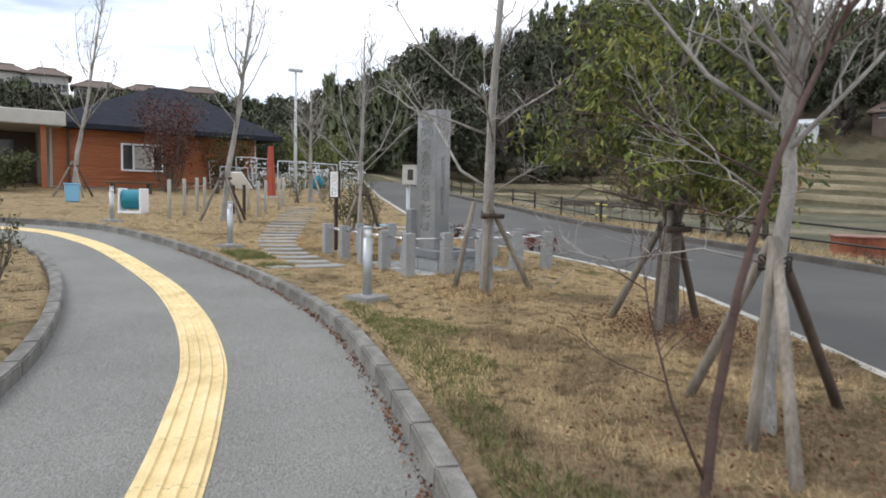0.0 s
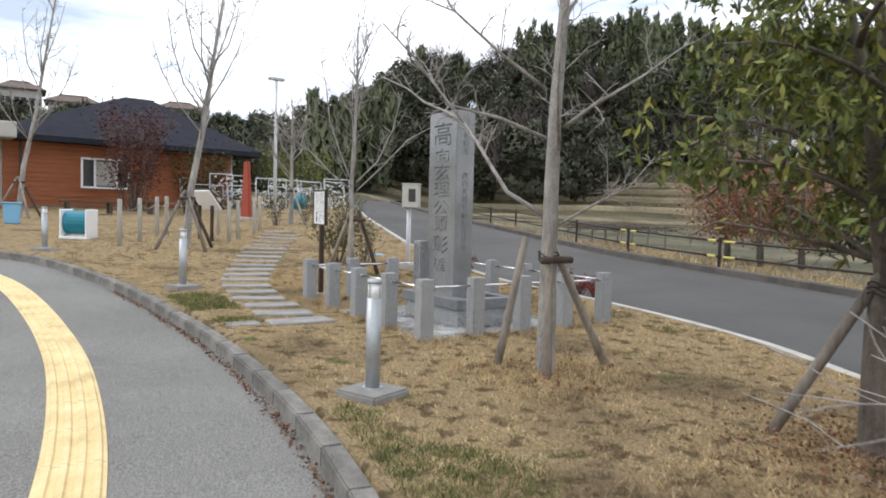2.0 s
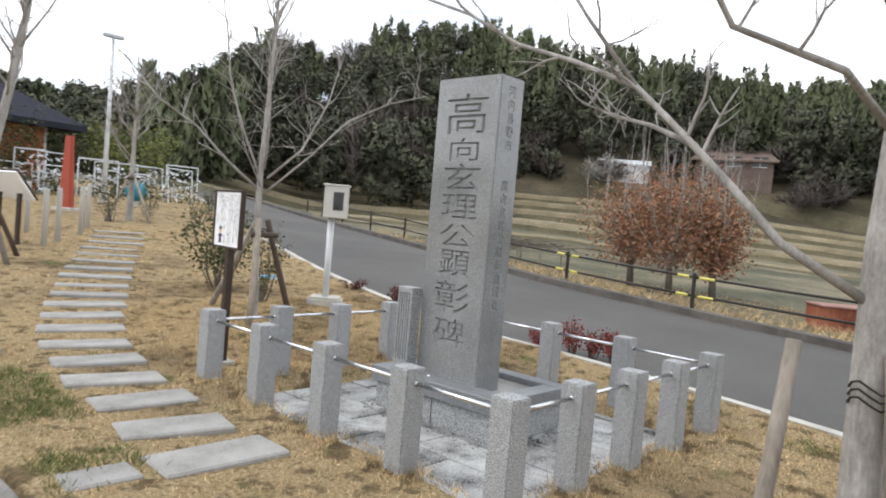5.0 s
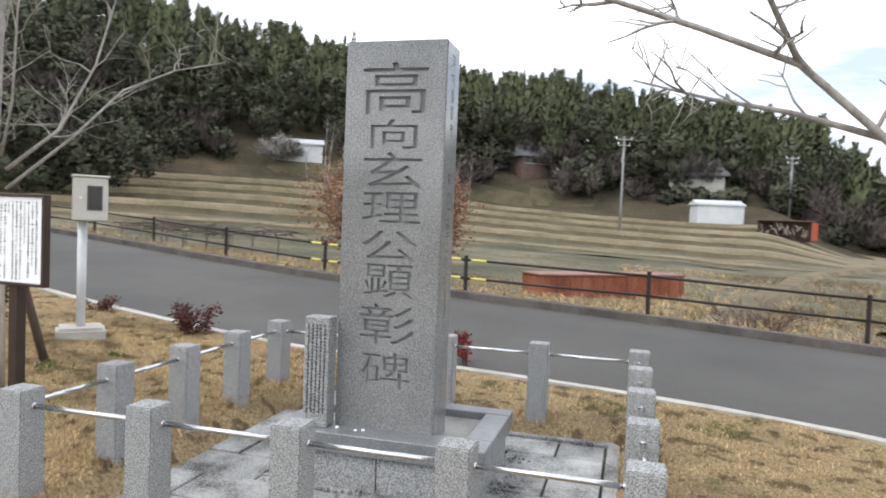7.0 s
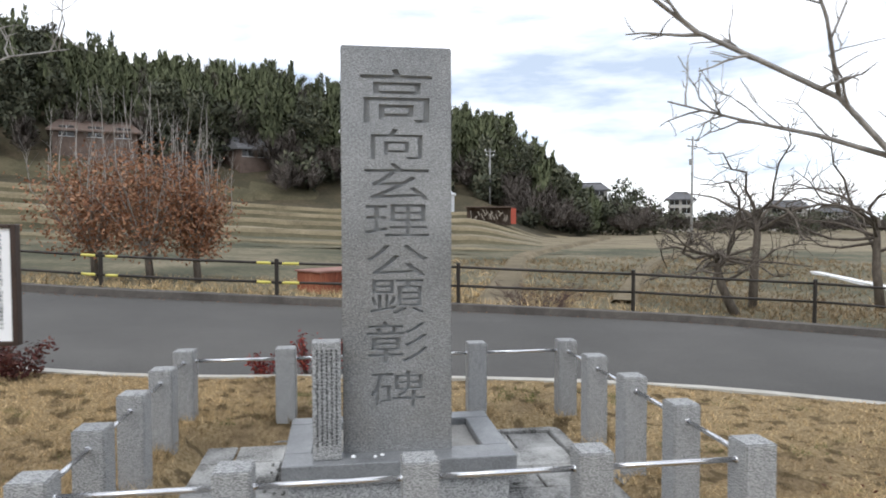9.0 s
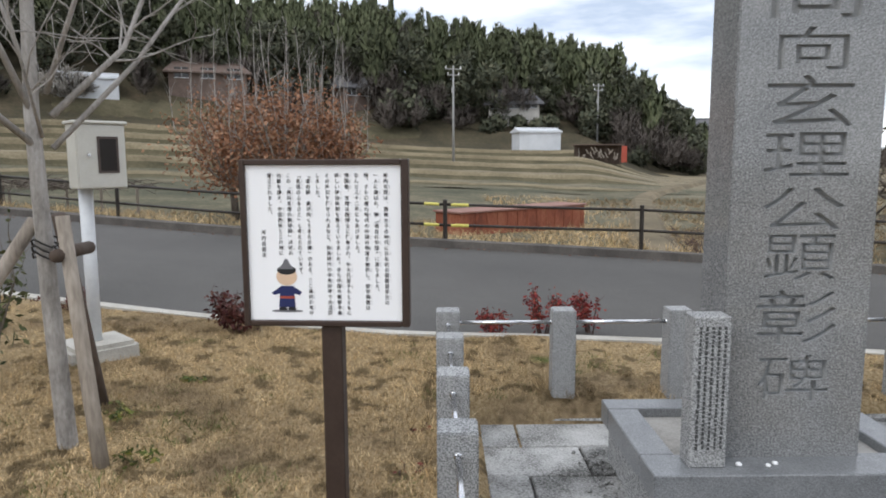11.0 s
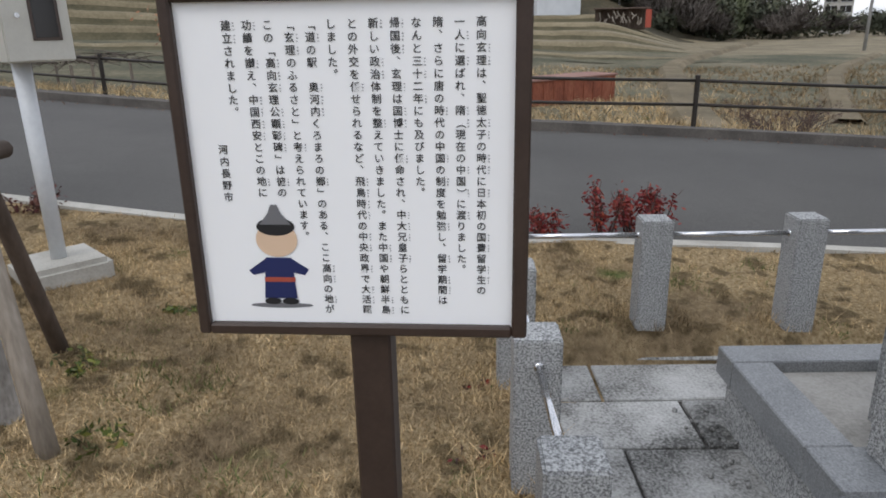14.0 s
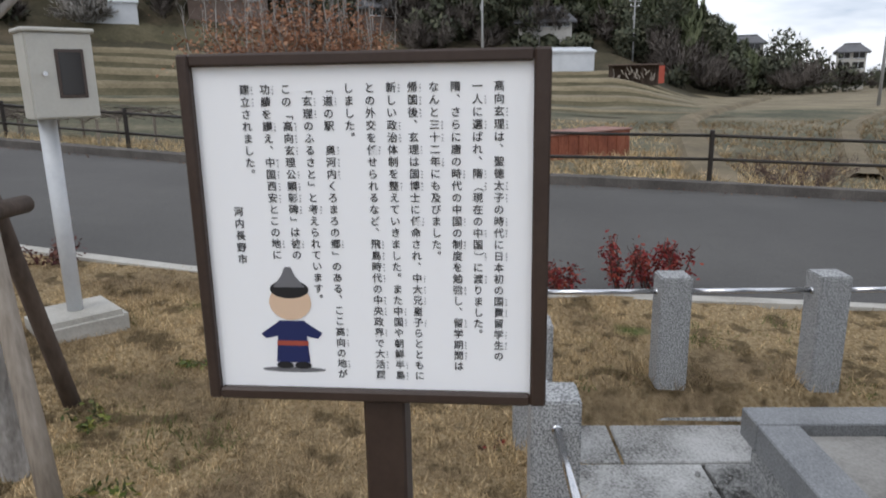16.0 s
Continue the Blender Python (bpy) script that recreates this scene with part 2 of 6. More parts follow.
M_LEAFGREEN = leaf_mat("evergreen_leaf", (0.055, 0.08, 0.02), (0.12, 0.148, 0.034), (0.27, 0.255, 0.06), 0.55, 1.6, 0.65)
M_LEAFBROWN = leaf_mat("withered_leaf", (0.17, 0.075, 0.042), (0.30, 0.145, 0.08), (0.43, 0.25, 0.15), 0.8)
M_LEAFRED = leaf_mat("crimson_leaf", (0.10, 0.012, 0.014), (0.22, 0.025, 0.025), (0.30, 0.07, 0.04))
M_LEAFMAROON = leaf_mat("maroon_leaf", (0.05, 0.014, 0.013), (0.10, 0.03, 0.026), (0.15, 0.07, 0.05))
M_LEAFDULL = leaf_mat("dull_green_leaf", (0.03, 0.04, 0.015), (0.07, 0.08, 0.03), (0.13, 0.13, 0.055), 0.7)
M_WOODS = leaf_mat("evergreen_woods", (0.062, 0.069, 0.048), (0.092, 0.101, 0.067), (0.145, 0.142, 0.092), 0.95, 0.09, 0.65)
M_BAMBOO = leaf_mat("bamboo_woods", (0.064, 0.076, 0.042), (0.1, 0.114, 0.06), (0.15, 0.162, 0.092), 0.95, 0.1, 0.7)
M_BAREWOODS = leaf_mat("bare_woods", (0.06, 0.05, 0.043), (0.1, 0.084, 0.072), (0.165, 0.145, 0.128), 0.95, 0.1, 0.75)
M_BLOSSOM = leaf_mat("white_blossom", (0.16, 0.14, 0.12), (0.3, 0.28, 0.25), (0.5, 0.48, 0.44), 0.9)
M_LITTER = leaf_mat("fallen_leaf", (0.10, 0.04, 0.03), (0.20, 0.10, 0.06), (0.30, 0.18, 0.11), 0.9)
M_TEAL = plain("teal_plastic", (0.01, 0.20, 0.27), 0.35)
M_LIGHTBLUE = plain("light_blue_plastic", (0.22, 0.48, 0.68), 0.5)
M_REDPAINT = mat("red_paint", ((0.33, 0.06, 0.035), (0.42, 0.09, 0.055)), 5.0, 40.0, 0.6, 0, 0.05)
M_SIDING = mat("orange_siding", ((0.22, 0.07, 0.028), (0.34, 0.115, 0.045), (0.42, 0.16, 0.07)), 3.0, 30.0, 0.7, 0, 0.2, 0.01, stretch=(0.3, 1, 6))
M_ROOF = mat("slate_roof", ((0.02, 0.022, 0.03), (0.038, 0.04, 0.052)), 2.0, 20.0, 0.92, 0, 0.3, spec=0.12)
M_PLASTER = mat("pale_plaster", ((0.42, 0.40, 0.36), (0.56, 0.54, 0.50)), 1.5, 20.0, 0.9, 0, 0.1)
M_WHITEWALL = mat("white_sheet_wall", ((0.56, 0.58, 0.60), (0.70, 0.72, 0.74)), 1.0, 12.0, 0.6, 0, 0.1)
M_TILE = mat("grey_roof_tile", ((0.08, 0.08, 0.085), (0.17, 0.17, 0.175)), 1.5, 12.0, 0.7, 0, 0.3)
M_BROWNROOF = mat("brown_roof", ((0.10, 0.07, 0.055), (0.18, 0.13, 0.105)), 1.5, 12.0, 0.7, 0, 0.3)
M_POLE = mat("concrete_pole", ((0.27, 0.27, 0.265), (0.38, 0.38, 0.37)), 3.0, 30.0, 0.85, 0, 0.1)
# near-black colour for the shade inside the tablet's carved strokes
M_CARVESHADE = plain("carving_shade", (0.06, 0.062, 0.062), 0.9)
M_SOIL = mat("dark_soil", ((0.03, 0.022, 0.016), (0.075, 0.055, 0.04)), 3.0, 60.0, 0.95, 0, 0.6, 0.02)

# ---- building helpers ----
rng = random.Random(7)


def part(name, bm, material, parent=None, label="", smooth=False):
    """Links a bmesh as one mesh object, under a thing where one is given."""
    me = bpy.data.meshes.new(name)
    bm.to_mesh(me)
    bm.free()
    return part_of(name, me, material, parent, label, smooth)


def part_of(name, me, material, parent=None, label="", smooth=False):
    if material and not me.materials:
        me.materials.append(material)
    if smooth:
        me.polygons.foreach_set("use_smooth", [True] * len(me.polygons))
    ob = new(name, me)
    ob.parent = parent
    if label:
        ob["label"] = label
    return ob


def thing(name, x, y, z, rz=0, label="", category="", group="", kind=""):
    """An empty at the base of a thing, under which its parts lie in local metres."""
    ob = new(name)
    ob.empty_display_size = 0.1
    ob.matrix_basis = pose(x, y, z, 0, 0, rz)
    return tagged(ob, label, category, group, kind)


def box(x0, y0, z0, x1, y1, z1, bevel=0.0, seg=1, m=None, bm=None):
    fresh = bmesh.new()
    bmesh.ops.create_cube(fresh, size=1)
    for v in fresh.verts:
        v.co = Vector(((x0 + x1) / 2 + v.co.x * (x1 - x0), (y0 + y1) / 2 + v.co.y * (y1 - y0), (z0 + z1) / 2 + v.co.z * (z1 - z0)))
    if bevel:
        bmesh.ops.bevel(fresh, geom=fresh.edges[:], offset=bevel, segments=seg, affect="EDGES")
    if m is not None:
        fresh.transform(m)
    return merged(bm, fresh) if bm is not None else fresh


def merged(bm, other):
    me = bpy.data.meshes.new("join")
    other.to_mesh(me)
    other.free()
    bm.from_mesh(me)
    bpy.data.meshes.remove(me)
    return bm


def limb(bm, pts, r0, r1, n=7, cap=True):
    """A tapered tube along a line of points."""
    pts = [Vector(p) for p in pts]
    rings, ref = [], Vector((0.31, 0.17, 0.93))
    for i, p in enumerate(pts):
        d = (pts[min(i + 1, len(pts) - 1)] - pts[max(i - 1, 0)]).normalized()
        side = d.cross(ref)
        if side.length < 0.05:
            side = d.cross(Vector((1, 0, 0)))
        side.normalize()
        up = side.cross(d)
        r = r0 + (r1 - r0) * i / max(1, len(pts) - 1)
        rings.append([bm.verts.new(p + r * (math.cos(a) * side + math.sin(a) * up)) for a in (2 * math.pi * k / n for k in range(n))])
    for a, b in zip(rings, rings[1:]):
        for k in range(n):
            bm.faces.new((a[k], a[(k + 1) % n], b[(k + 1) % n], b[k]))
    if cap:
        bm.faces.new(rings[0][::-1])
        bm.faces.new(rings[-1])
    return bm


def twigs(bm, pts, r, count, length, depth, rg, up=0.5, n=5, t0=0.25, fork=0.9):
    """Side shoots along a limb, each with shoots of its own."""
    pts = [Vector(p) for p in pts]
    for _ in range(count):
        f = rg.uniform(t0, 0.98) * (len(pts) - 1)
        i = min(int(f), len(pts) - 2)
        p = pts[i].lerp(pts[i + 1], f - i)
        d = (pts[i + 1] - pts[i]).normalized()
        way = (d * rg.uniform(0.3, 0.9) + Vector((rg.gauss(0, 1), rg.gauss(0, 1), rg.gauss(0, 0.6))).normalized() * fork + Vector((0, 0, up))).normalized()
        ln, line, q = length * rg.uniform(0.5, 1.15), [p], p
        steps = 4 if depth > 0 else 3
        for _k in range(steps):
            way = (way + Vector((rg.gauss(0, 0.2), rg.gauss(0, 0.2), rg.gauss(0, 0.15) + 0.06 * up))).normalized()
            q = q + way * ln / steps
            line.append(q)
        rr = r * rg.uniform(0.4, 0.6)
        limb(bm, line, rr, max(0.0018, rr * 0.35), n if depth > 0 else 4, False)
        if depth > 0:
            twigs(bm, line, rr, rg.randint(3, 5), length * 0.5, depth - 1, rg, up, n, 0.2, fork)


def mesh_from(name, verts, faces, material, parent=None, label="", smooth=False):
    me = bpy.data.meshes.new(name)
    me.from_pydata(verts, [], faces)
    me.update()
    return part_of(name, me, material, parent, label, smooth)


def leaf_cloud(name, centres, size, material, parent=None, label="", seed=1, long=2.2, droop=0.5, jitter=0.0):
    """One leaf, a bent lozenge of two faces, at each centre."""
    rs = np.random.RandomState(seed)
    c = np.asarray(centres, float)
    k = len(c)
    if jitter:
        c = c + rs.normal(0, jitter, (k, 3))
    a = rs.normal(0, 1, (k, 3))
    a[:, 2] = a[:, 2] * 0.6 - droop
    a /= np.linalg.norm(a, axis=1)[:, None]
    b = np.cross(a, rs.normal(0, 1, (k, 3)))
    b /= np.linalg.norm(b, axis=1)[:, None] + 1e-9
    nrm = np.cross(a, b)
    s = (size * rs.uniform(0.6, 1.3, k))[:, None]
    v = np.stack([c, c + s * (0.5 * long * a + 0.5 * b - 0.12 * nrm), c + s * (long * a - 0.25 * nrm), c + s * (0.5 * long * a - 0.5 * b - 0.12 * nrm)], 1).reshape(-1, 3)
    i = np.arange(k) * 4
    f = np.concatenate([np.stack([i, i + 1, i + 2], 1), np.stack([i, i + 2, i + 3], 1)])
    return mesh_from(name, v.tolist(), f.tolist(), material, parent, label)


def smoothstep(a, b, v):
    u = min(1.0, max(0.0, (v - a) / (b - a)))
    return u * u * (3 - 2 * u)


def along(line, y):
    """x of a line of (x, y) points, in rising y, at that y."""
    if y <= line[0][1]:
        (xa, ya), (xb, yb) = line[0], line[1]
    else:
        for (xa, ya), (xb, yb) in zip(line, line[1:]):
            if y <= yb:
                break
    return xa + (xb - xa) * (y - ya) / (yb - ya)


def curve_through(line, step):
    """Points at even steps along a smooth line."""
    p = [Vector((*q, 0)) for q in line]
    dense = []
    for i in range(len(p) - 1):
        a, b, c, d = p[max(i - 1, 0)], p[i], p[i + 1], p[min(i + 2, len(p) - 1)]
        for k in range(24):
            u = k / 24
            dense.append(0.5 * (2 * b + (c - a) * u + (2 * a - 5 * b + 4 * c - d) * u * u + (3 * b - a - 3 * c + d) * u ** 3))
    dense.append(p[-1])
    out, left = [dense[0]], step
    for a, b in zip(dense, dense[1:]):
        seg, pos = (b - a).length, 0.0
        while seg - pos >= left:
            pos += left
            out.append(a.lerp(b, pos / seg))
            left = step
        left -= seg - pos
    return out


# ---- the lie of the land ----
KERB_R = [(-1.9, -3.4), (-0.9, -2.2), (0.0, -1.0), (0.75, 0.15), (1.33, 1.3), (1.79, 2.38), (2.14, 3.41), (2.49, 4.56), (2.82, 5.9), (3.0, 7.2), (3.09, 8.6), (3.1, 10.0), (3.02, 11.6), (2.85, 13.1), (2.5, 14.9), (2.05, 16.5), (1.4, 17.6), (0.3, 18.6), (-1.5, 19.6), (-4.0, 20.3), (-9.0, 20.9)]
KERB_L = [(-4.0, -1.7), (-3.0, -0.4), (-2.1, 0.9), (-1.4, 2.1), (-0.8, 3.3), (-0.35, 4.4), (0.0, 5.5), (0.24, 6.7), (0.43, 8.4), (0.5, 10.2), (0.46, 11.6), (0.32, 13.0), (-0.1, 14.3), (-1.0, 15.5), (-2.4, 16.5), (-4.5, 17.3), (-9.0, 18.0)]
TACTILE = [(-2.6, -2.4), (-1.7, -1.2), (-0.9, 0.0), (-0.25, 1.1), (0.25, 2.2), (0.67, 3.24), (1.02, 4.28), (1.34, 5.42), (1.6, 7.0), (1.74, 8.8), (1.75, 10.4), (1.67, 12.0), (1.5, 13.7), (1.22, 15.1), (0.75, 16.5), (-0.1, 17.5), (-1.7, 18.5), (-4.5, 19.2), (-9.0, 19.8)]
ROAD_NEAR = [(2.6, -14.0), (3.2, -4.0), (4.3, 0.0), (5.55, 2.4), (6.2, 3.4), (6.85, 4.5), (7.5, 5.6), (8.15, 7.0), (8.5, 8.9), (8.6, 10.8), (8.62, 12.3), (9.4, 15.6), (10.65, 19.2), (13.3, 26.0), (17.0, 34.5), (23.0, 48.0)]
ROAD_FAR = [(6.0, -14.0), (8.2, -4.0), (10.1, 0.0), (11.5, 2.2), (12.6, 4.75), (13.15, 8.4), (13.5, 12.0), (14.1, 15.4), (16.2, 21.5), (19.2, 30.5), (25.0, 45.0), (26.5, 48.0)]
FENCE = [(7.9, -6.4), (9.9, -3.6), (11.6, -0.8), (12.95, 2.05), (13.6, 5.1), (13.66, 8.23), (13.72, 11.27), (14.3, 14.2), (15.35, 17.05), (16.55, 19.85), (17.7, 22.65), (18.7, 25.5), (19.7, 28.4), (20.8, 31.2), (22.0, 34.0)]
PAVED = (4.93, 8.53, 7.27, 11.27)


def base_z(x, y):
    u = smoothstep(6, 13, x)
    yy = min(y, 60)
    lawn = 0.36 + 0.022 * (yy - 8.4) + 0.024 * max(0.0, yy - 11)
    road = 0.46 + 0.05 * (yy - 8.2)
    return lawn + (road - lawn) * u


def treetop(phi):
    """Elevation in degrees of the wooded skyline round the lawn."""
    line = [(-40, 0.5), (-21.5, 1.0), (-19.5, 1.8), (-18.5, 2.8), (-17.3, 4.9), (-16.2, 7.2), (-14.4, 8.1), (-11, 9.3), (-7, 9.9), (-2.5, 11), (2, 11.4), (6.5, 12.3), (12, 12.6), (16.5, 12.6),
            (21, 13.5), (26, 14.4), (30, 15.1), (34, 15.2), (38, 16.2), (42, 16.9), (45.5, 16.3), (48.6, 15.5), (50.5, 14.7), (51.8, 13.5), (53.5, 13.6), (55, 14.4), (57.8, 14.1), (59.5, 12.3), (61.5, 10.5),
            (64.5, 9.6), (67, 8.7), (72, 7.4), (80, 6.8), (90, 7.0), (100, 7.2), (120, 7.5), (180, 7.0)]
    for (a, ea), (b, eb) in zip(line, line[1:]):
        if phi <= b:
            return ea + (eb - ea) * (phi - a) / (b - a)
    return 6.0


TERRACES = ((50, 0.35), (57.5, 0.8), (65, 0.9), (72, 0.9), (79, 0.95))


def land_z(x, y):
    z = base_z(x, y)
    far = along(ROAD_FAR, y) + 0.5 if -14 < y < 48 else 9
    dx, dy = x - 2, y - 9
    r, phi = math.hypot(dx, dy), math.degrees(math.atan2(dy, dx))
    if x > far:
        field = min(1.3, max(-0.35, -0.12 + 0.04 * (y - 8)))
        if phi > 62:
            field = z
        field += smoothstep(52, 62, phi) * (z - field)
        z += (field - z) * smoothstep(0.4, 2.2, x - far)
    if r > 30:
        w = smoothstep(-17, -9, phi) * (0.8 + 0.35 * smoothstep(0, 30, phi)) * (1 - smoothstep(60, 70, phi))
        for start, rise in TERRACES:
            z += w * rise * smoothstep(start - 0.45, start + 0.45, r)
        z += w * 3.6 * smoothstep(82, 96, r)
        hill = smoothstep(-20, -12, phi) * (1 - smoothstep(150, 178, phi))
        if hill and r > 84:
            top = 128 * math.tan(radians(treetop(phi))) - 9.5 + 6.5 * smoothstep(68, 76, phi)
            z += hill * max(0.0, top - z) * smoothstep(84, 128, r)
    return z


def in_path(x, y, inset):
    if not -3.3 < y < 22:
        return False
    if x < along(KERB_R, y) - inset and x > along(KERB_L, min(y, 18.0)) + inset and y < 17.4:
        return True
    if y >= 15.5:
        hi = [(x_, y_) for x_, y_ in KERB_R if y_ > 15][::-1]
        lo = [(x_, y_) for x_, y_ in KERB_L if y_ > 12][::-1]
        def at(l, xx):
            for (xa, ya), (xb, yb) in zip(l, l[1:]):
                if xa <= xx <= xb:
                    return ya + (yb - ya) * (xx - xa) / (xb - xa)
            return None
        a, b = at(hi, x), at(lo, x)
        top = a if a is not None else 0
        bot = b if b is not None else (13.0 if x > 0.3 else 99)
        return bot + inset < y < top - inset
    return False


def in_road(x, y, inset):
    return -14 < y < 48 and along(ROAD_NEAR, y) + inset < x < along(ROAD_FAR, y) - inset


def axis(stops):
    out = [stops[0][0]]
    for (a, step), (b, _) in zip(stops, stops[1:]):
        k = max(1, round((b - a) / step))
        out += [a + (b - a) * (i + 1) / k for i in range(k)]
    return out


gx = axis([(-900, 150), (-150, 30), (-30, 4), (-10, 0.8), (-5, 0.22), (-1, 0.13), (10, 0.35), (28, 1.5), (48, 0.9), (90, 2.2), (140, 20), (260, 120), (900, 120)])
gy = axis([(-900, 150), (-150, 30), (-30, 4), (-8, 0.8), (-3.4, 0.15), (20, 0.4), (30, 1.5), (60, 2.0), (130, 8), (200, 100), (900, 100)])
verts, faces, slots = [], [], []
TERRACED = (-17.0, 62.0, 46.0, 90.0)
for y in gy:
    for x in gx:
        z = land_z(x, y)
        if in_path(x, y, 0.03):
            z -= 0.17
        elif in_road(x, y, 0.03) or in_road(x - 0.22, y, 0.03):
            z -= 0.16
        elif PAVED[0] < x < PAVED[2] and PAVED[1] < y < PAVED[3]:
            z -= 0.15
        elif -6 < x < 15 and -6 < y < 30:
            z += 0.025 * (noise.noise((x * 0.8, y * 0.8, 0)) + 0.5 * noise.noise((x * 2.1, y * 2.1, 3)))
        elif TERRACED[2] + 3 < math.hypot(x - 2, y - 9) < TERRACED[3] - 3 and TERRACED[0] + 2 < math.degrees(math.atan2(y - 9, x - 2)) < TERRACED[1] - 2:
            z -= 1.8
        elif x > 15 and math.hypot(x, y) < 200:
            z += 0.10 * noise.noise((x * 0.25, y * 0.25, 2))
        verts.append((x, y, z))
nx = len(gx)
for j in range(len(gy) - 1):
    for i in range(nx - 1):
        f = (j * nx + i, j * nx + i + 1, (j + 1) * nx + i + 1, (j + 1) * nx + i)
        faces.append(f)
        x, y = (gx[i] + gx[i + 1]) / 2, (gy[j] + gy[j + 1]) / 2
        zs = [verts[k][2] for k in f]
        steep = (max(zs) - min(zs)) / max(gx[i + 1] - gx[i], gy[j + 1] - gy[j])
        r = math.hypot(x - 2, y - 9)
        far = along(ROAD_FAR, y) if -14 < y < 48 else 9
        phi = math.degrees(math.atan2(y - 9, x - 2))
        if r > 90 and phi > -20:
            slots.append(4)
        elif x > far + 0.3 and phi < 75:
            slots.append(3 if steep > 0.22 and r > 40 else 2 if r > 55 else 1)
        elif r > 45:
            slots.append(1)
        else:
            slots.append(0)
ground = mesh_from("ground", verts, faces, M_LAWN)
for m_ in (M_FIELD, M_TERRACE, M_BANK, M_SLOPE):
    ground.data.materials.append(m_)
ground.data.polygons.foreach_set("material_index", slots)
ground.data.polygons.foreach_set("use_smooth", [True] * len(slots))
tagged(ground, "dry winter lawn, stubble fields and terraced hillside", "ground", kind="structure")


rings = [TERRACED[2]]
for start, rise in TERRACES:
    while start - rings[-1] > 1.6:
        rings.append(min(rings[-1] + 1.2, start - 0.46))
    rings += [start - 0.45, start - 0.2, start, start + 0.2, start + 0.45]
while rings[-1] < TERRACED[3]:
    rings.append(rings[-1] + 1.2)
verts, faces, slots = [], [], []
steps_ = 150
for r in rings:
    for k in range(steps_ + 1):
        phi = TERRACED[0] + (TERRACED[1] - TERRACED[0]) * k / steps_
        wob = 1.6 * math.sin(phi * 0.11) + 0.7 * math.sin(phi * 0.37 + r * 0.05)
        x, y = 2 + (r + wob) * math.cos(radians(phi)), 9 + (r + wob) * math.sin(radians(phi))
        xs_, ys_ = 2 + r * math.cos(radians(phi)), 9 + r * math.sin(radians(phi))
        verts.append((x, y, land_z(xs_, ys_) + 0.03 + 0.10 * noise.noise((x * 0.3, y * 0.3, 1)) + 0.05 * noise.noise((x * 1.1, y * 1.1, 1))))
for j in range(len(rings) - 1):
    for k in range(steps_):
        a = j * (steps_ + 1) + k
        faces.append((a, a + 1, a + steps_ + 2, a + steps_ + 1))
        near = min(TERRACES, key=lambda q: abs(q[0] - (rings[j] + rings[j + 1]) / 2))[0]
        mid_r = (rings[j] + rings[j + 1]) / 2 - near
        slots.append((1 if mid_r < 0.02 else 0) if abs(mid_r) < 0.46 else 3 if rings[j] > 80 else 2 if rings[j] < TERRACES[1][0] else 0)
terrace = mesh_from("terraced_field", verts, faces, M_TERRACE)
terrace.data.materials.append(M_BANK)
terrace.data.materials.append(M_FIELD)
terrace.data.materials.append(M_SLOPE)
terrace.data.polygons.foreach_set("material_index", slots)
tagged(terrace, "stepped dry rice terraces with straw and dark grass banks", "terraced field", kind="structure")


def ribbon(name, rows, material, label, category, cols=10):
    """A sheet between pairs of points."""
    v, f = [], []
    for (ax, ay, az), (bx, by, bz) in rows:
        for k in range(cols + 1):
            u = k / cols
            v.append((ax + (bx - ax) * u, ay + (by - ay) * u, az + (bz - az) * u))
    for j in range(len(rows) - 1):
        for k in range(cols):
            a = j * (cols + 1) + k
            f.append((a, a + 1, a + cols + 2, a + cols + 1))
    ob = mesh_from(name, v, f, material, smooth=True)
    return tagged(ob, label, category, kind="structure")


def path_z(x, y):
    return base_z(x, y) - 0.105


cr, cl = curve_through(KERB_R, 0.25), curve_through(KERB_L, 0.25)
rows = []
for i in range(120):
    a, b = cl[round(i / 119 * (len(cl) - 1))], cr[round(i / 119 * (len(cr) - 1))]
    rows.append(((a.x, a.y, path_z(a.x, a.y)), (b.x, b.y, path_z(b.x, b.y))))
ribbon("pavement", rows, M_PATH, "curving footpath of worn grey asphalt", "footpath", 8)
rows = []
for i in range(160):
    y = -14 + 62 * i / 159
    xa, xb = along(ROAD_NEAR, y), along(ROAD_FAR, y)
    rows.append(((xa, y, base_z(xa, y) - 0.04), (xb, y, base_z(xb, y) - 0.04)))
ribbon("road", rows, M_ROAD, "narrow dark grey asphalt lane beside the lawn", "road", 8)


def strip(name, line, width, drop, rise, material, label, ground_of=base_z, category="kerb", flat_top=0.92):
    """A low concrete strip that follows a line."""
    pts = curve_through(line, 0.5)
    v, f = [], []
    for i, p in enumerate(pts):
        d = (pts[min(i + 1, len(pts) - 1)] - pts[max(i - 1, 0)]).normalized()
        s = Vector((d.y, -d.x, 0)) * width / 2
        z = ground_of(p.x, p.y)
        wob = 0.006 * noise.noise((p.x * 2, p.y * 2, 5))
        for q, zz in ((p - s, z - drop), (p - s * flat_top, z + rise + wob), (p + s * flat_top, z + rise - wob), (p + s, z - drop)):
            v.append((q.x, q.y, zz))
    for i in range(len(pts) - 1):
        for k in range(3):
            a = i * 4 + k
            f.append((a, a + 1, a + 5, a + 4))
    return tagged(mesh_from(name, v, f, material), label, category, kind="structure")


strip("trim", ROAD_NEAR, 0.12, 0.1, 0.012, M_EDGE, "pale concrete edging strip between lawn and lane")
strip("trim", [(x + 0.12, y) for x, y in ROAD_FAR], 0.26, 0.12, 0.075, M_DARKKERB, "stained dark concrete kerb along the far side of the lane")

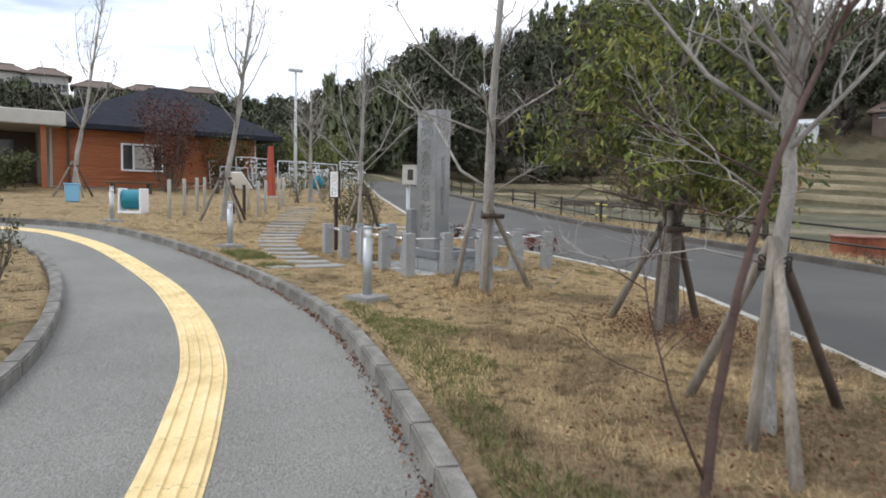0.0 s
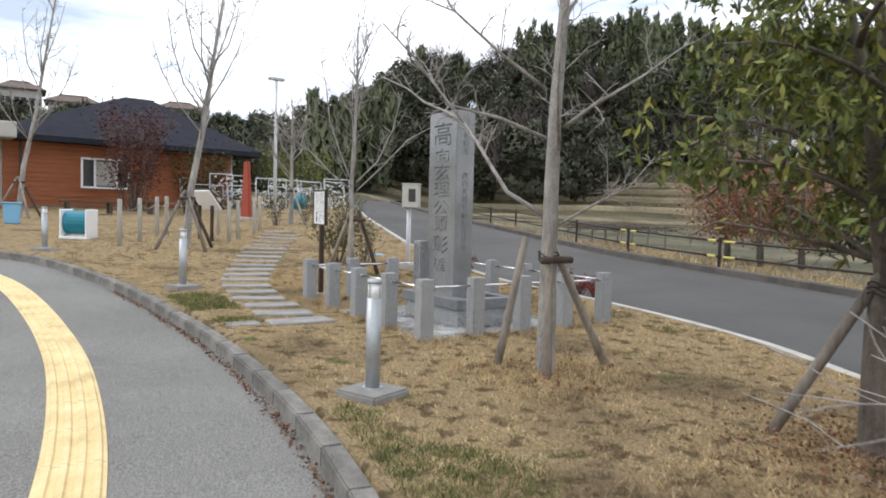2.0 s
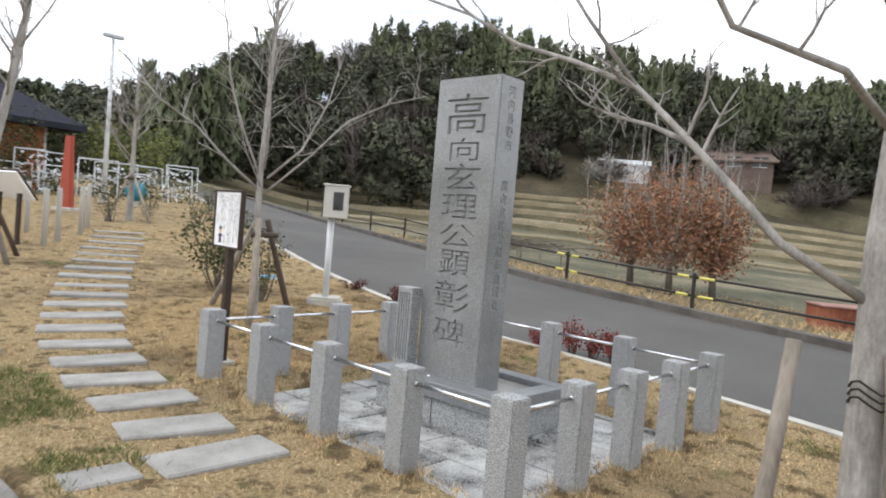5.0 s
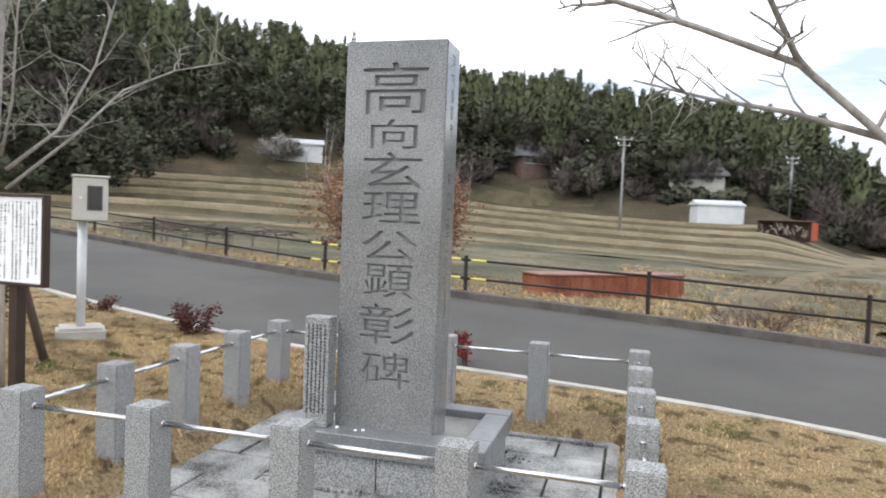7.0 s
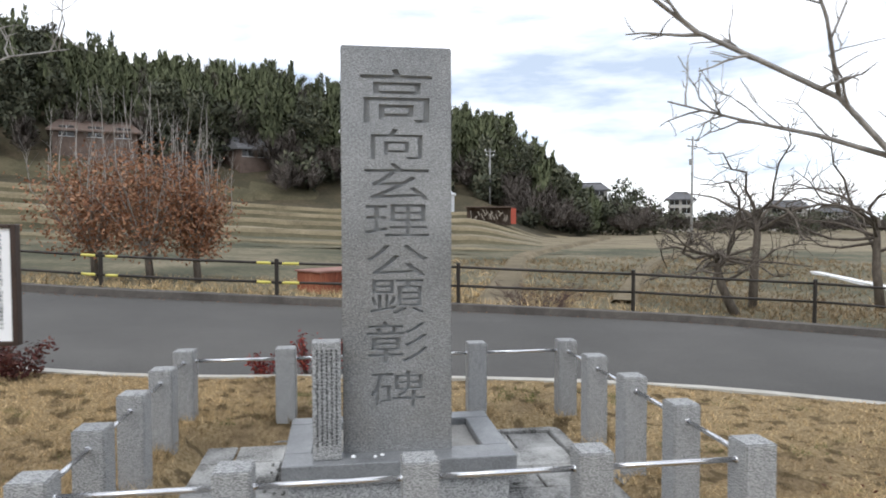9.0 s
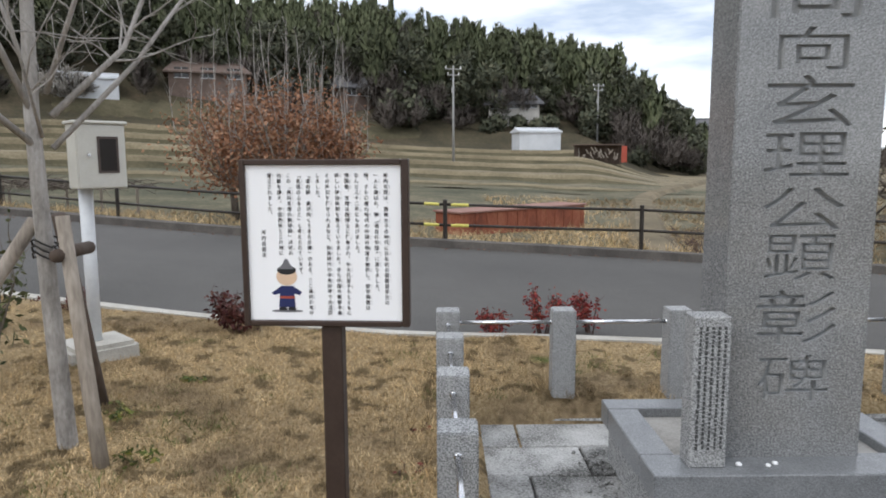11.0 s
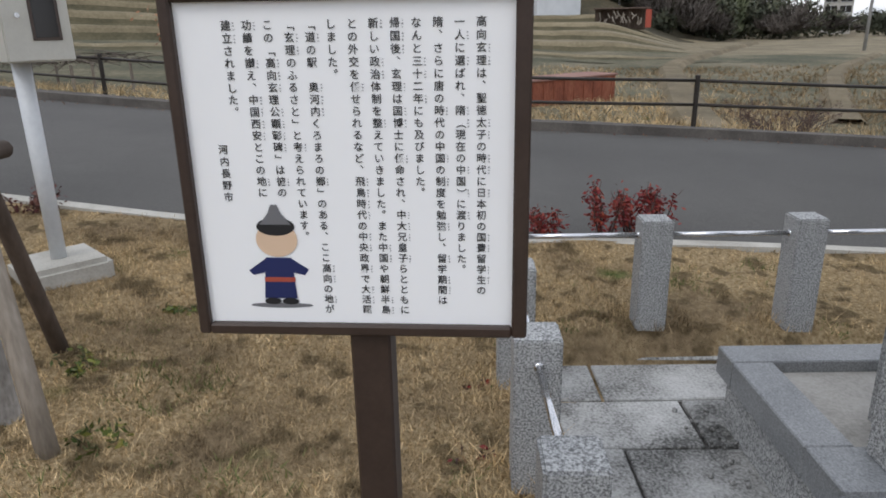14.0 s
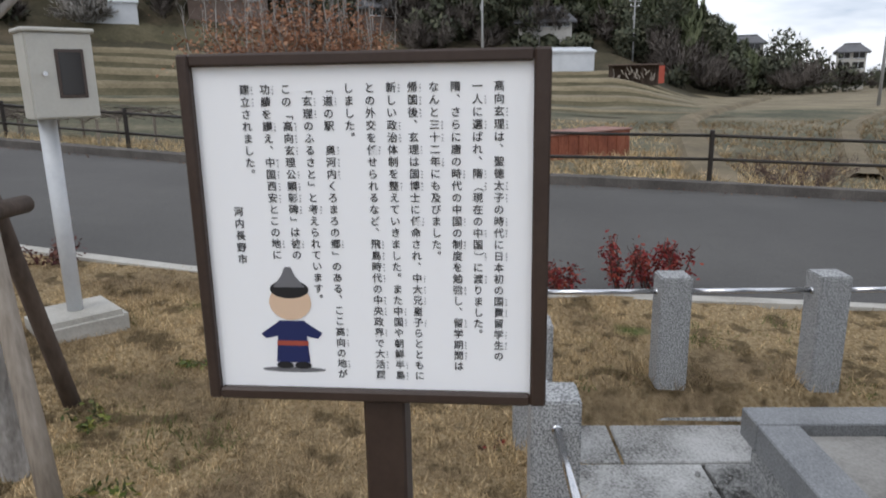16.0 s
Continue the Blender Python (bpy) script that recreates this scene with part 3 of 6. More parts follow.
strip("field_bund", [(15.6, 7.0), (19.0, 6.3), (23.4, 5.1), (32.0, 2.6), (43.0, -1.0), (60.0, -10.0), (78.0, -20.0)], 2.0, 0.3, 0.22, M_BUND, "low straw-covered bund between the fields", land_z, "bund", 0.35)
strip("field_bund", [(19.0, 3.0), (26.0, -0.5), (36.0, -6.0), (50.0, -16.0)], 1.5, 0.3, 0.16, M_BUND, "low straw-covered bund between the fields", land_z, "bund", 0.3)
strip("plastic_sheet", [(20.0, -6.6), (24.0, -7.9), (28.5, -9.4)], 0.4, 0.1, 0.1, M_SIGN, "strip of white plastic mulch on the dark field", land_z, "plastic sheet")

# tactile strip: a yellow sheet with four raised ribs, laid in short blocks
tactile = tagged(thing("tactile_paving", 0, 0, 0), "yellow tactile guide strip with four raised ribs on the footpath", "tactile paving", kind="structure")
pts = curve_through(TACTILE, 0.1)
for s0 in range(0, len(pts) - 6, 6):
    seg = pts[s0:s0 + 7]
    v, f = [], []
    prof = [(-0.17, 0.0), (-0.168, 0.006)]
    for c in (-0.123, -0.041, 0.041, 0.123):
        prof += [(c - 0.026, 0.006), (c - 0.017, 0.021), (c + 0.017, 0.021), (c + 0.026, 0.006)]
    prof += [(0.168, 0.006), (0.17, 0.0)]
    for i, p in enumerate(seg):
        d = (pts[min(s0 + i + 1, len(pts) - 1)] - pts[max(s0 + i - 1, 0)]).normalized()
        q0 = p - d * 0.0
        if i == 0:
            q0 = p + d * 0.002
        if i == len(seg) - 1:
            q0 = p - d * 0.002
        for o, h in prof:
            q = q0 + Vector((d.y, -d.x, 0)) * o
            v.append((q.x, q.y, path_z(q.x, q.y) + 0.002 + h))
    k = len(prof)
    for i in range(len(seg) - 1):
        for j in range(k - 1):
            a = i * k + j
            f.append((a, a + 1, a + k + 1, a + k))
    mesh_from("tactile_block", v, f, M_TACTILE, tactile)

# ---- the memorial ----
memorial = thing("stone_memorial", 0, 0, 0, label="tall polished grey granite memorial stone on a low plinth", category="memorial stone")


def glyphs(text, size, depth, wide=1.0, bold=0.0):
    """A bmesh of the text's letters, flat in x and y, centred, and as deep as asked."""
    cu = bpy.data.curves.new("letters", "FONT")
    cu.body, cu.size, cu.extrude = text, size, depth / 2
    cu.align_x, cu.align_y = "CENTER", "CENTER"
    cu.resolution_u = 3
    cu.offset = bold
    ob = new("letters", cu)
    bpy.context.view_layer.update()
    me = bpy.data.meshes.new_from_object(ob.evaluated_get(bpy.context.evaluated_depsgraph_get()))
    bpy.data.objects.remove(ob)
    bpy.data.curves.remove(cu)
    bm = bmesh.new()
    bm.from_mesh(me)
    bpy.data.meshes.remove(me)
    for v in bm.verts:
        v.co.x *= wide
    return bm


# letters face -x on the front, -y on the side
FACE_FRONT = Matrix(((0, 0, -1, 0), (-1, 0, 0, 0), (0, 1, 0, 0), (0, 0, 0, 1)))
FACE_SIDE = Matrix(((1, 0, 0, 0), (0, 0, -1, 0), (0, 1, 0, 0), (0, 0, 0, 1)))

stone = box(5.947, 9.577, 0.56, 6.217, 10.195, 2.893, 0.006, 2)
stone_ob = part("stone", stone, M_POLISH, memorial, "tall dark grey polished granite slab with carved letters")
cut = bmesh.new()
for ch, zc, wide, tall in zip("高向玄理公顕彰碑", (2.62, 2.354, 2.144, 1.928, 1.702, 1.498, 1.24, 0.972), (0.40, 0.29, 0.36, 0.36, 0.35, 0.31, 0.35, 0.31), (0.30, 0.17, 0.21, 0.18, 0.18, 0.195, 0.24, 0.21)):
    b = glyphs(ch, 0.27, 0.05)
    lo = [min(v.co[i] for v in b.verts) for i in (0, 1)]
    hi = [max(v.co[i] for v in b.verts) for i in (0, 1)]
    for v in b.verts:
        v.co.x = (v.co.x - (lo[0] + hi[0]) / 2) * wide / (hi[0] - lo[0])
        v.co.y = (v.co.y - (lo[1] + hi[1]) / 2) * tall / (hi[1] - lo[1])
    b.transform(Matrix.Translation((5.947, 9.886, zc)) @ FACE_FRONT)
    merged(cut, b)
side_z = 2.78
for group_ in ("河内長野市", "　　", "高向玄理公顕彰会建立"):
    for ch in group_:
        if ch != "　":
            b = glyphs(ch, 0.092, 0.03)
            b.transform(Matrix.Translation((6.08, 9.577, side_z)) @ FACE_SIDE)
            merged(cut, b)
        side_z -= 0.098
bmesh.ops.remove_doubles(cut, verts=cut.verts[:], dist=0.00005)
bmesh.ops.recalc_face_normals(cut, faces=cut.faces[:])
cutter = part("cutter", cut, M_CARVE)
bpy.context.view_layer.update()
mod = stone_ob.modifiers.new("carve", "BOOLEAN")
mod.operation, mod.object, mod.solver = "DIFFERENCE", cutter, "EXACT"
carved = bpy.data.meshes.new_from_object(stone_ob.evaluated_get(bpy.context.evaluated_depsgraph_get()))
stone_ob.modifiers.clear()
if len(carved.polygons) > 100:
    stone_ob.data = carved
    carved.materials.clear()
    carved.materials.append(M_POLISH)
    carved.materials.append(M_CARVE)
    idx = []
    for p in carved.polygons:
        c = p.center
        inside = 5.95 < c.x < 6.21 and 9.58 < c.y < 10.19 and 0.6 < c.z < 2.88
        idx.append(1 if inside else 0)
    carved.polygons.foreach_set("material_index", idx)
bpy.data.objects.remove(cutter)

# plinth: body, and a rim of four stones round a shallow tray
part("plinth_body", box(5.81, 9.27, 0.22, 6.655, 10.49, 0.50, 0.006), M_GRANITE, memorial)
part("plinth_seam", box(5.806, 9.866, 0.24, 5.812, 9.872, 0.50), M_MORTAR, memorial)
part("rim_front", box(5.775, 9.235, 0.50, 5.985, 10.525, 0.617, 0.005), M_SMOOTH, memorial)
part("rim_back", box(6.545, 9.235, 0.50, 6.69, 10.525, 0.617, 0.005), M_SMOOTH, memorial)
part("rim_side", box(5.988, 9.235, 0.50, 6.542, 9.39, 0.616, 0.005), M_SMOOTH, memorial)
part("rim_side", box(5.988, 10.37, 0.50, 6.542, 10.525, 0.616, 0.005), M_SMOOTH, memorial)
part("tray_floor", box(5.988, 9.393, 0.45, 6.542, 10.367, 0.57), M_SLAB, memorial)

tablet = thing("stone_tablet", 5.9, 10.282, 0.617, label="small upright granite tablet with closely carved lines, on the plinth", category="stone tablet")
part("tablet_body", box(-0.055, -0.078, 0, 0.055, 0.078, 0.652, 0.005), M_GRANITE, tablet)
rr = random.Random(3)
# carved lines as thin proud bars, with the grooves' shade in their colour
for k in range(5):
    b = bmesh.new()
    z = 0.61
    while z > 0.08:
        h = rr.uniform(0.010, 0.018)
        box(-0.0575, 0.052 - k * 0.026 - 0.006, z - h, -0.0545, 0.052 - k * 0.026 + 0.006 - rr.uniform(0, 0.004), z, bm=b)
        z -= h + rr.uniform(0.003, 0.008)
    part("carved_column", b, M_CARVESHADE, tablet)["kind"] = "stuff"

for px_, py_, s_ in ((5.86, 10.14, 0.014), (5.85, 10.02, 0.012), (5.87, 9.98, 0.013)):
    b = bmesh.new()
    bmesh.ops.create_icosphere(b, subdivisions=2, radius=s_)
    for v in b.verts:
        v.co.z *= 0.7
        v.co *= 1 + 0.15 * noise.noise(v.co * 80 + Vector((px_ * 9, 0, 0)))
    o = part("pebble", b, M_SIGN, None, smooth=True)
    o.location = (px_, py_, 0.617 + s_ * 0.66)
    tagged(o, "white pebble resting on the granite rim", "pebble", "pebbles")

# granite posts round it, with steel rails
post_xy = [(4.82 + 0.6325 * i, 8.43 + 0.729 * j) for i in range(5) for j in range(5) if i in (0, 4) or j in (0, 4)]
post_mesh = None
for n_, (x, y) in enumerate(post_xy):
    zb = base_z(x, y)
    p = thing("granite_post", x, y, zb - 0.12, rng.uniform(-1.5, 1.5), "square speckled grey granite post with a flat top", "stone post", "posts round the memorial")
    if post_mesh is None:
        b = box(-0.073, -0.073, 0, 0.073, 0.073, 0.73, 0.007, 2)
        shaft = part("shaft", b, M_GRANITE, p)
        post_mesh = shaft.data
    else:
        shaft = part_of("shaft", post_mesh, M_GRANITE, p)
    shaft.scale = (1, 1, (0.973 - zb + 0.12) / 0.73)


def rail(a, b, z, r=0.0125):
    ob = thing("steel_rail", 0, 0, 0, label="slim polished stainless steel rail between granite posts", category="rail", group="rails round the memorial")
    bm = bmesh.new()
    d = (Vector(b) - Vector(a)).normalized() * 0.068
    pa, pb = Vector((*a, z)) + Vector((*d, 0)), Vector((*b, z)) - Vector((*d, 0))
    limb(bm, [pa, pa.lerp(pb, 0.5), pb], r, r, 12)
    part("bar", bm, M_STEEL, ob, smooth=True)
    for e in (pa, pb):
        c = bmesh.new()
        k = (pb - pa).normalized() * (0.012 if e is pa else -0.012)
        limb(c, [e, e + k], r * 1.25, r * 1.25, 12)
        part("collar", c, M_STEEL, ob, smooth=True)


xs, ys = [4.82 + 0.6325 * i for i in range(5)], [8.43 + 0.729 * j for j in range(5)]
for k in range(4):
    for a, b in (((xs[0], ys[k]), (xs[0], ys[k + 1])), ((xs[4], ys[k]), (xs[4], ys[k + 1])), ((xs[k], ys[0]), (xs[k + 1], ys[0])), ((xs[k], ys[4]), (xs[k + 1], ys[4]))):
        rail(a, b, 0.888)

# paving inside the posts
court = thing("memorial_paving", 0, 0, 0, label="weathered grey granite paving round the plinth", category="paving", kind="structure")
part("bedding", box(PAVED[0] + 0.004, PAVED[1] + 0.004, 0.16, PAVED[2] - 0.004, PAVED[3] - 0.004, 0.272), M_MORTAR, court)
part("border", box(PAVED[2] - 0.09, PAVED[1], 0.2, PAVED[2], PAVED[3], 0.312, 0.008), M_PAVE, court)
part("border", box(PAVED[0], PAVED[1], 0.2, PAVED[0] + 0.09, PAVED[3], 0.308, 0.008), M_PAVE, court)
part("border", box(PAVED[0] + 0.09, PAVED[1], 0.2, PAVED[2] - 0.09, PAVED[1] + 0.09, 0.31, 0.008), M_PAVE, court)
part("border", box(PAVED[0] + 0.09, PAVED[3] - 0.09, 0.2, PAVED[2] - 0.09, PAVED[3], 0.311, 0.008), M_PAVE, court)
rr = random.Random(11)
x = PAVED[0] + 0.1
row = 0
while x < PAVED[2] - 0.15:
    wx = min(0.36, PAVED[2] - 0.1 - x)
    y = PAVED[1] + 0.1 - (0.33 if row % 2 else 0)
    while y < PAVED[3] - 0.1:
        ya, yb = max(y, PAVED[1] + 0.1), min(y + 0.66, PAVED[3] - 0.1)
        if yb - ya > 0.08 and not (x > 5.75 and x + wx < 6.7 and ya > 9.2 and yb < 10.55):
            dz = rr.uniform(-0.004, 0.004)
            part("slab", box(x + 0.008, ya + 0.008, 0.24, x + wx - 0.008, yb - 0.008, 0.292 + dz, 0.006), M_PAVE, court)
        y += 0.66
    x += 0.36
    row += 1
rr = random.Random(5)
b = bmesh.new()
for k in range(260):
    side = rr.random()
    x, y = (5.79 + rr.gauss(-0.05, 0.04), rr.uniform(9.2, 10.55)) if side < 0.4 else (rr.uniform(5.75, 6.7), 9.25 + rr.gauss(-0.05, 0.04)) if side < 0.7 else (rr.uniform(5.75, 6.75), 10.51 + rr.gauss(0.06, 0.05))
    q = bmesh.new()
    bmesh.ops.create_icosphere(q, subdivisions=1, radius=rr.uniform(0.006, 0.013))
    q.transform(pose(x, y, 0.298, rr.uniform(0, 90), rr.uniform(0, 90), 0))
    merged(b, q)
tagged(part("gravel", b, M_PAVE), "scattered grey and white gravel at the foot of the plinth", "gravel", kind="stuff")

# ---- the sign ----
sign = thing("information_sign", 5.113, 11.748, 0, -4.0, "white lettered board in a dark brown frame on one brown post", "sign")
W, H, ZB = 0.457, 0.46, 1.440
part("panel", box(0.0, -W / 2 - 0.004, ZB - 0.004, 0.012, W / 2 + 0.004, ZB + H + 0.004), M_SIGN, sign, "white panel")
part("frame_side", box(-0.012, W / 2, ZB - 0.017, 0.03, W / 2 + 0.017, ZB + H + 0.017, 0.003), M_SIGNBROWN, sign)
part("frame_side", box(-0.012, -W / 2 - 0.022, ZB - 0.017, 0.03, -W / 2, ZB + H + 0.017, 0.003), M_SIGNBROWN, sign)
part("frame_top", box(-0.012, -W / 2, ZB + H, 0.03, W / 2, ZB + H + 0.017, 0.003), M_SIGNBROWN, sign)
part("frame_bottom", box(-0.012, -W / 2, ZB - 0.017, 0.03, W / 2, ZB, 0.003), M_SIGNBROWN, sign)
part("back_board", box(0.014, -W / 2, ZB, 0.026, W / 2, ZB + H), M_SIGNBROWN, sign)
part("post", box(0.004, -0.045, base_z(5.1, 11.75) - 0.2, 0.064, 0.017, ZB - 0.017, 0.004), M_SIGNBROWN, sign)
part("post_foot", box(-0.05, -0.09, base_z(5.1, 11.75) - 0.1, 0.12, 0.09, base_z(5.1, 11.75) + 0.012, 0.01), M_EDGE, sign)
COLUMNS = (
    "高向玄理は、聖徳太子の時代に日本初の国費留学生の",
    "一人に選ばれ、隋（現在の中国）に渡りました。",
    "隋、さらに唐の時代の中国の制度を勉強し、留学期間は",
    "なんと三十二年にも及びました。",
    "帰国後、玄理は国博士に任命され、中大兄皇子らとともに",
    "新しい政治体制を整えていきました。また中国や朝鮮半島",
    "との外交を任せられるなど、飛鳥時代の中央政界で大活躍",
    "しました。",
    "「道の駅　奥河内くろまろの郷」のある、ここ高向の地が",
    "「玄理のふるさと」と考えられています。",
    "この「高向玄理公顕彰碑」は彼の",
    "功績を讃え、中国西安とこの地に",
    "建立されました。",
)


def column(text, fx, fy, pitch, size):
    bm = bmesh.new()
    for k, ch in enumerate(text):
        if ch == "　":
            continue
        b = glyphs(ch, size, 0.0006, 1.0, 0.0001)
        turn = pose(0, 0, 0, 0, 0, -90) if ch in "「」（）ー" else Matrix()
        off = Vector((size * 0.55, size * 0.6, 0)) if ch in "、。" else Vector((0, 0, 0))
        y = W / 2 - fx * W - off.x
        z = ZB + H - fy * H - (k + 0.5) * pitch + off.y
        b.transform(Matrix.Translation((-0.0008, y, z)) @ FACE_FRONT @ turn)
        merged(bm, b)
    return bm


for i, text in enumerate(COLUMNS):
    fx = 0.902 - 0.0623 * i
    part("lettering", column(text, fx, 0.05, 0.0163, 0.0142), M_INK, sign, "column of black lettering")
    ruby = bmesh.new()
    rr = random.Random(i)
    k = 0
    for k, ch in enumerate(text):
        if ord(ch) > 0x4E00 and rr.random() < 0.7:
            z = ZB + H - 0.05 * H - (k + 0.5) * 0.0163
            y = W / 2 - fx * W - 0.0104
            [box(-0.0011, y - rr.uniform(0.0005, 0.0014), z + q - rr.uniform(0.0004, 0.0012), -0.0003, y + rr.uniform(0.0005, 0.0014), z + q + rr.uniform(0.0004, 0.0012), bm=ruby) for q in (-0.0042, 0.0, 0.0042)]
    if ruby.verts:
        part("reading_mark_column", ruby, M_PALEINK, sign)["kind"] = "stuff"
    else:
        ruby.free()
part("lettering", column("河内長野市", 0.105, 0.41, 0.0172, 0.0142), M_INK, sign, "column of black lettering")


def flat(points, material, name, x):
    bm = bmesh.new()
    bm.faces.new([bm.verts.new((x, W / 2 - fx * W, ZB + H - fy * H)) for fx, fy in points])
    bmesh.ops.recalc_face_normals(bm, faces=bm.faces[:])
    part(name, bm, material, sign)


def oval(cx, cy, rx, ry):
    return [(cx + rx * math.cos(a), cy + ry * math.sin(a)) for a in (2 * math.pi * k / 24 for k in range(24))]


flat(oval(0.245, 0.94, 0.105, 0.009), M_GREY, "printed_grey_oval", -0.0010)
flat([(0.205, 0.775), (0.29, 0.775), (0.30, 0.915), (0.19, 0.915)], M_NAVY, "printed_blue_patch", -0.0012)
flat([(0.21, 0.775), (0.205, 0.825), (0.16, 0.835), (0.145, 0.82)], M_NAVY, "printed_blue_patch", -0.0011)
flat([(0.285, 0.775), (0.345, 0.815), (0.33, 0.835), (0.29, 0.825)], M_NAVY, "printed_blue_patch", -0.0011)
flat([(0.196, 0.842), (0.298, 0.842), (0.298, 0.858), (0.196, 0.858)], M_REDPAINT, "printed_red_band", -0.0015)
flat(oval(0.247, 0.715, 0.068, 0.058), M_BEIGE, "printed_beige_disc", -0.0013)
flat(oval(0.247, 0.672, 0.062, 0.03), M_INK, "printed_dark_oval", -0.0015)
flat([(0.195, 0.665), (0.225, 0.628), (0.237, 0.60), (0.257, 0.60), (0.268, 0.628), (0.298, 0.665)], M_GREY, "printed_grey_cap", -0.0017)
for fx_ in (0.217, 0.276):
    flat(oval(fx_, 0.925, 0.028, 0.012), M_INK, "printed_dark_oval", -0.0014)

# ---- meter box on a pole ----
meter = thing("meter_box", 7.80, 13.71, base_z(7.80, 13.71), 45.0, "cream steel meter box with dark window on white pole", "meter box")
zb = base_z(7.80, 13.71)
# local -x faces the footpath side, y runs along the face
part("cabinet", box(-0.125, -0.155, 1.728 - zb, 0.06, 0.155, 2.15 - zb, 0.006, 2), M_BOX, meter)
part("roof", box(-0.145, -0.168, 2.15 - zb, 0.075, 0.168, 2.172 - zb, 0.006), M_BOX, meter)
door = part("door", box(-0.133, -0.15, 1.735 - zb, -0.127, 0.15, 2.145 - zb, 0.002), M_BOX, meter)
part("window_frame", box(-0.138, -0.105, 1.83 - zb, -0.132, 0.03, 2.07 - zb, 0.002), M_BROWNTRIM, door)
part("window_pane", box(-0.1395, -0.09, 1.845 - zb, -0.1375, 0.015, 2.055 - zb), M_GLASSDARK, door)
b = bmesh.new()
limb(b, [(-0.132, 0.085, 1.95 - zb), (-0.147, 0.085, 1.95 - zb)], 0.012, 0.012, 12)
part("lock_knob", b, M_STEEL, door)
b = bmesh.new()
limb(b, [(0.05, 0.06, 0.0), (0.05, 0.06, 1.73 - zb)], 0.04, 0.045, 16)
part("pole", b, M_WHITEPOLE, meter, smooth=True)
b = box(-0.16, -0.16, -0.15, 0.26, 0.28, 0.1, 0.03, 2)
part("foundation", b, M_EDGE, meter, "rough concrete foundation block")

# ---- bollard lamps ----
def bollard(x, y, height=0.83):
    z = base_z(x, y)
    t = thing("bollard_lamp", x, y, z, 20, "slim silver bollard lamp on a square concrete footing", "bollard lamp", "bollard lamps along the footpath")
    part("footing", box(-0.19, -0.19, -0.15, 0.19, 0.19, 0.055, 0.015, 2), M_SLAB, t, "concrete footing")
    b = bmesh.new()
    limb(b, [(0, 0, 0.05), (0, 0, height - 0.13)], 0.052, 0.052, 20)
    part("column", b, M_ZINC, t, smooth=True)
    b = bmesh.new()
    limb(b, [(0, 0, height - 0.13), (0, 0, height - 0.03)], 0.045, 0.045, 20)
    part("diffuser", b, M_SIGN, t, "white lamp diffuser", True)
    for a in range(4):
        b = bmesh.new()
        c, s = math.cos(a * math.pi / 2), math.sin(a * math.pi / 2)
        limb(b, [(0.049 * c, 0.049 * s, height - 0.13), (0.049 * c, 0.049 * s, height - 0.03)], 0.005, 0.005, 6)
        part("guard_bar", b, M_ZINC, t)
    b = bmesh.new()
    limb(b, [(0, 0, height - 0.03), (0, 0, height - 0.012), (0, 0, height)], 0.054, 0.046, 20)
    part("cap", b, M_ZINC, t, smooth=True)
    b = bmesh.new()
    limb(b, [(0, 0, 0.05), (0, 0, 0.068)], 0.075, 0.072, 20)
    part("base_flange", b, M_ZINC, t)


bollard(3.46, 6.93)
bollard(3.46, 12.6)
bollard(2.1, 17.7)


# ---- staked trees ----
def stakes(t, feet, top, lean=0.0, dark=(), r=0.035, bar=True, tie=0.085, near=0.10):
    for k, (a, spread, *lead) in enumerate(feet):
        b = bmesh.new()
        foot, head = polar(a, spread, -0.1), polar(lead[0] if lead else a, lead[1] if lead else near, top)
        head.x += lean
        limb(b, [foot, foot.lerp(head, 0.35) + Vector((0.006, 0.004, 0)), foot.lerp(head, 0.7), head + (head - foot).normalized() * 0.16], r * 1.08, r * 0.92, 10)
        part("stake", b, M_STAKEDARK if k in dark else M_STAKE, t, "dark timber stake" if k in dark else "weathered timber stake", True)
    if bar:
        b = bmesh.new()
        limb(b, [(-0.16, -0.1, top - 0.02), (0, -0.095, top - 0.015), (0.17, -0.09, top - 0.02)], r * 0.9, r * 0.9, 9)
        part("cross_bar", b, M_STAKEDARK, t, smooth=True)
    b = bmesh.new()
    for h in (-0.03, 0.0, 0.03):
        limb(b, [(tie * math.cos(q), tie * math.sin(q), top + h + 0.02 * math.sin(3 * q)) for q in (2 * math.pi * i / 14 for i in range(15))], 0.005, 0.005, 5, False)
    part("tie_rope", b, M_TIE, t)


def polar(a, r, z):
    return Vector((r * math.cos(radians(a)), r * math.sin(radians(a)), z))


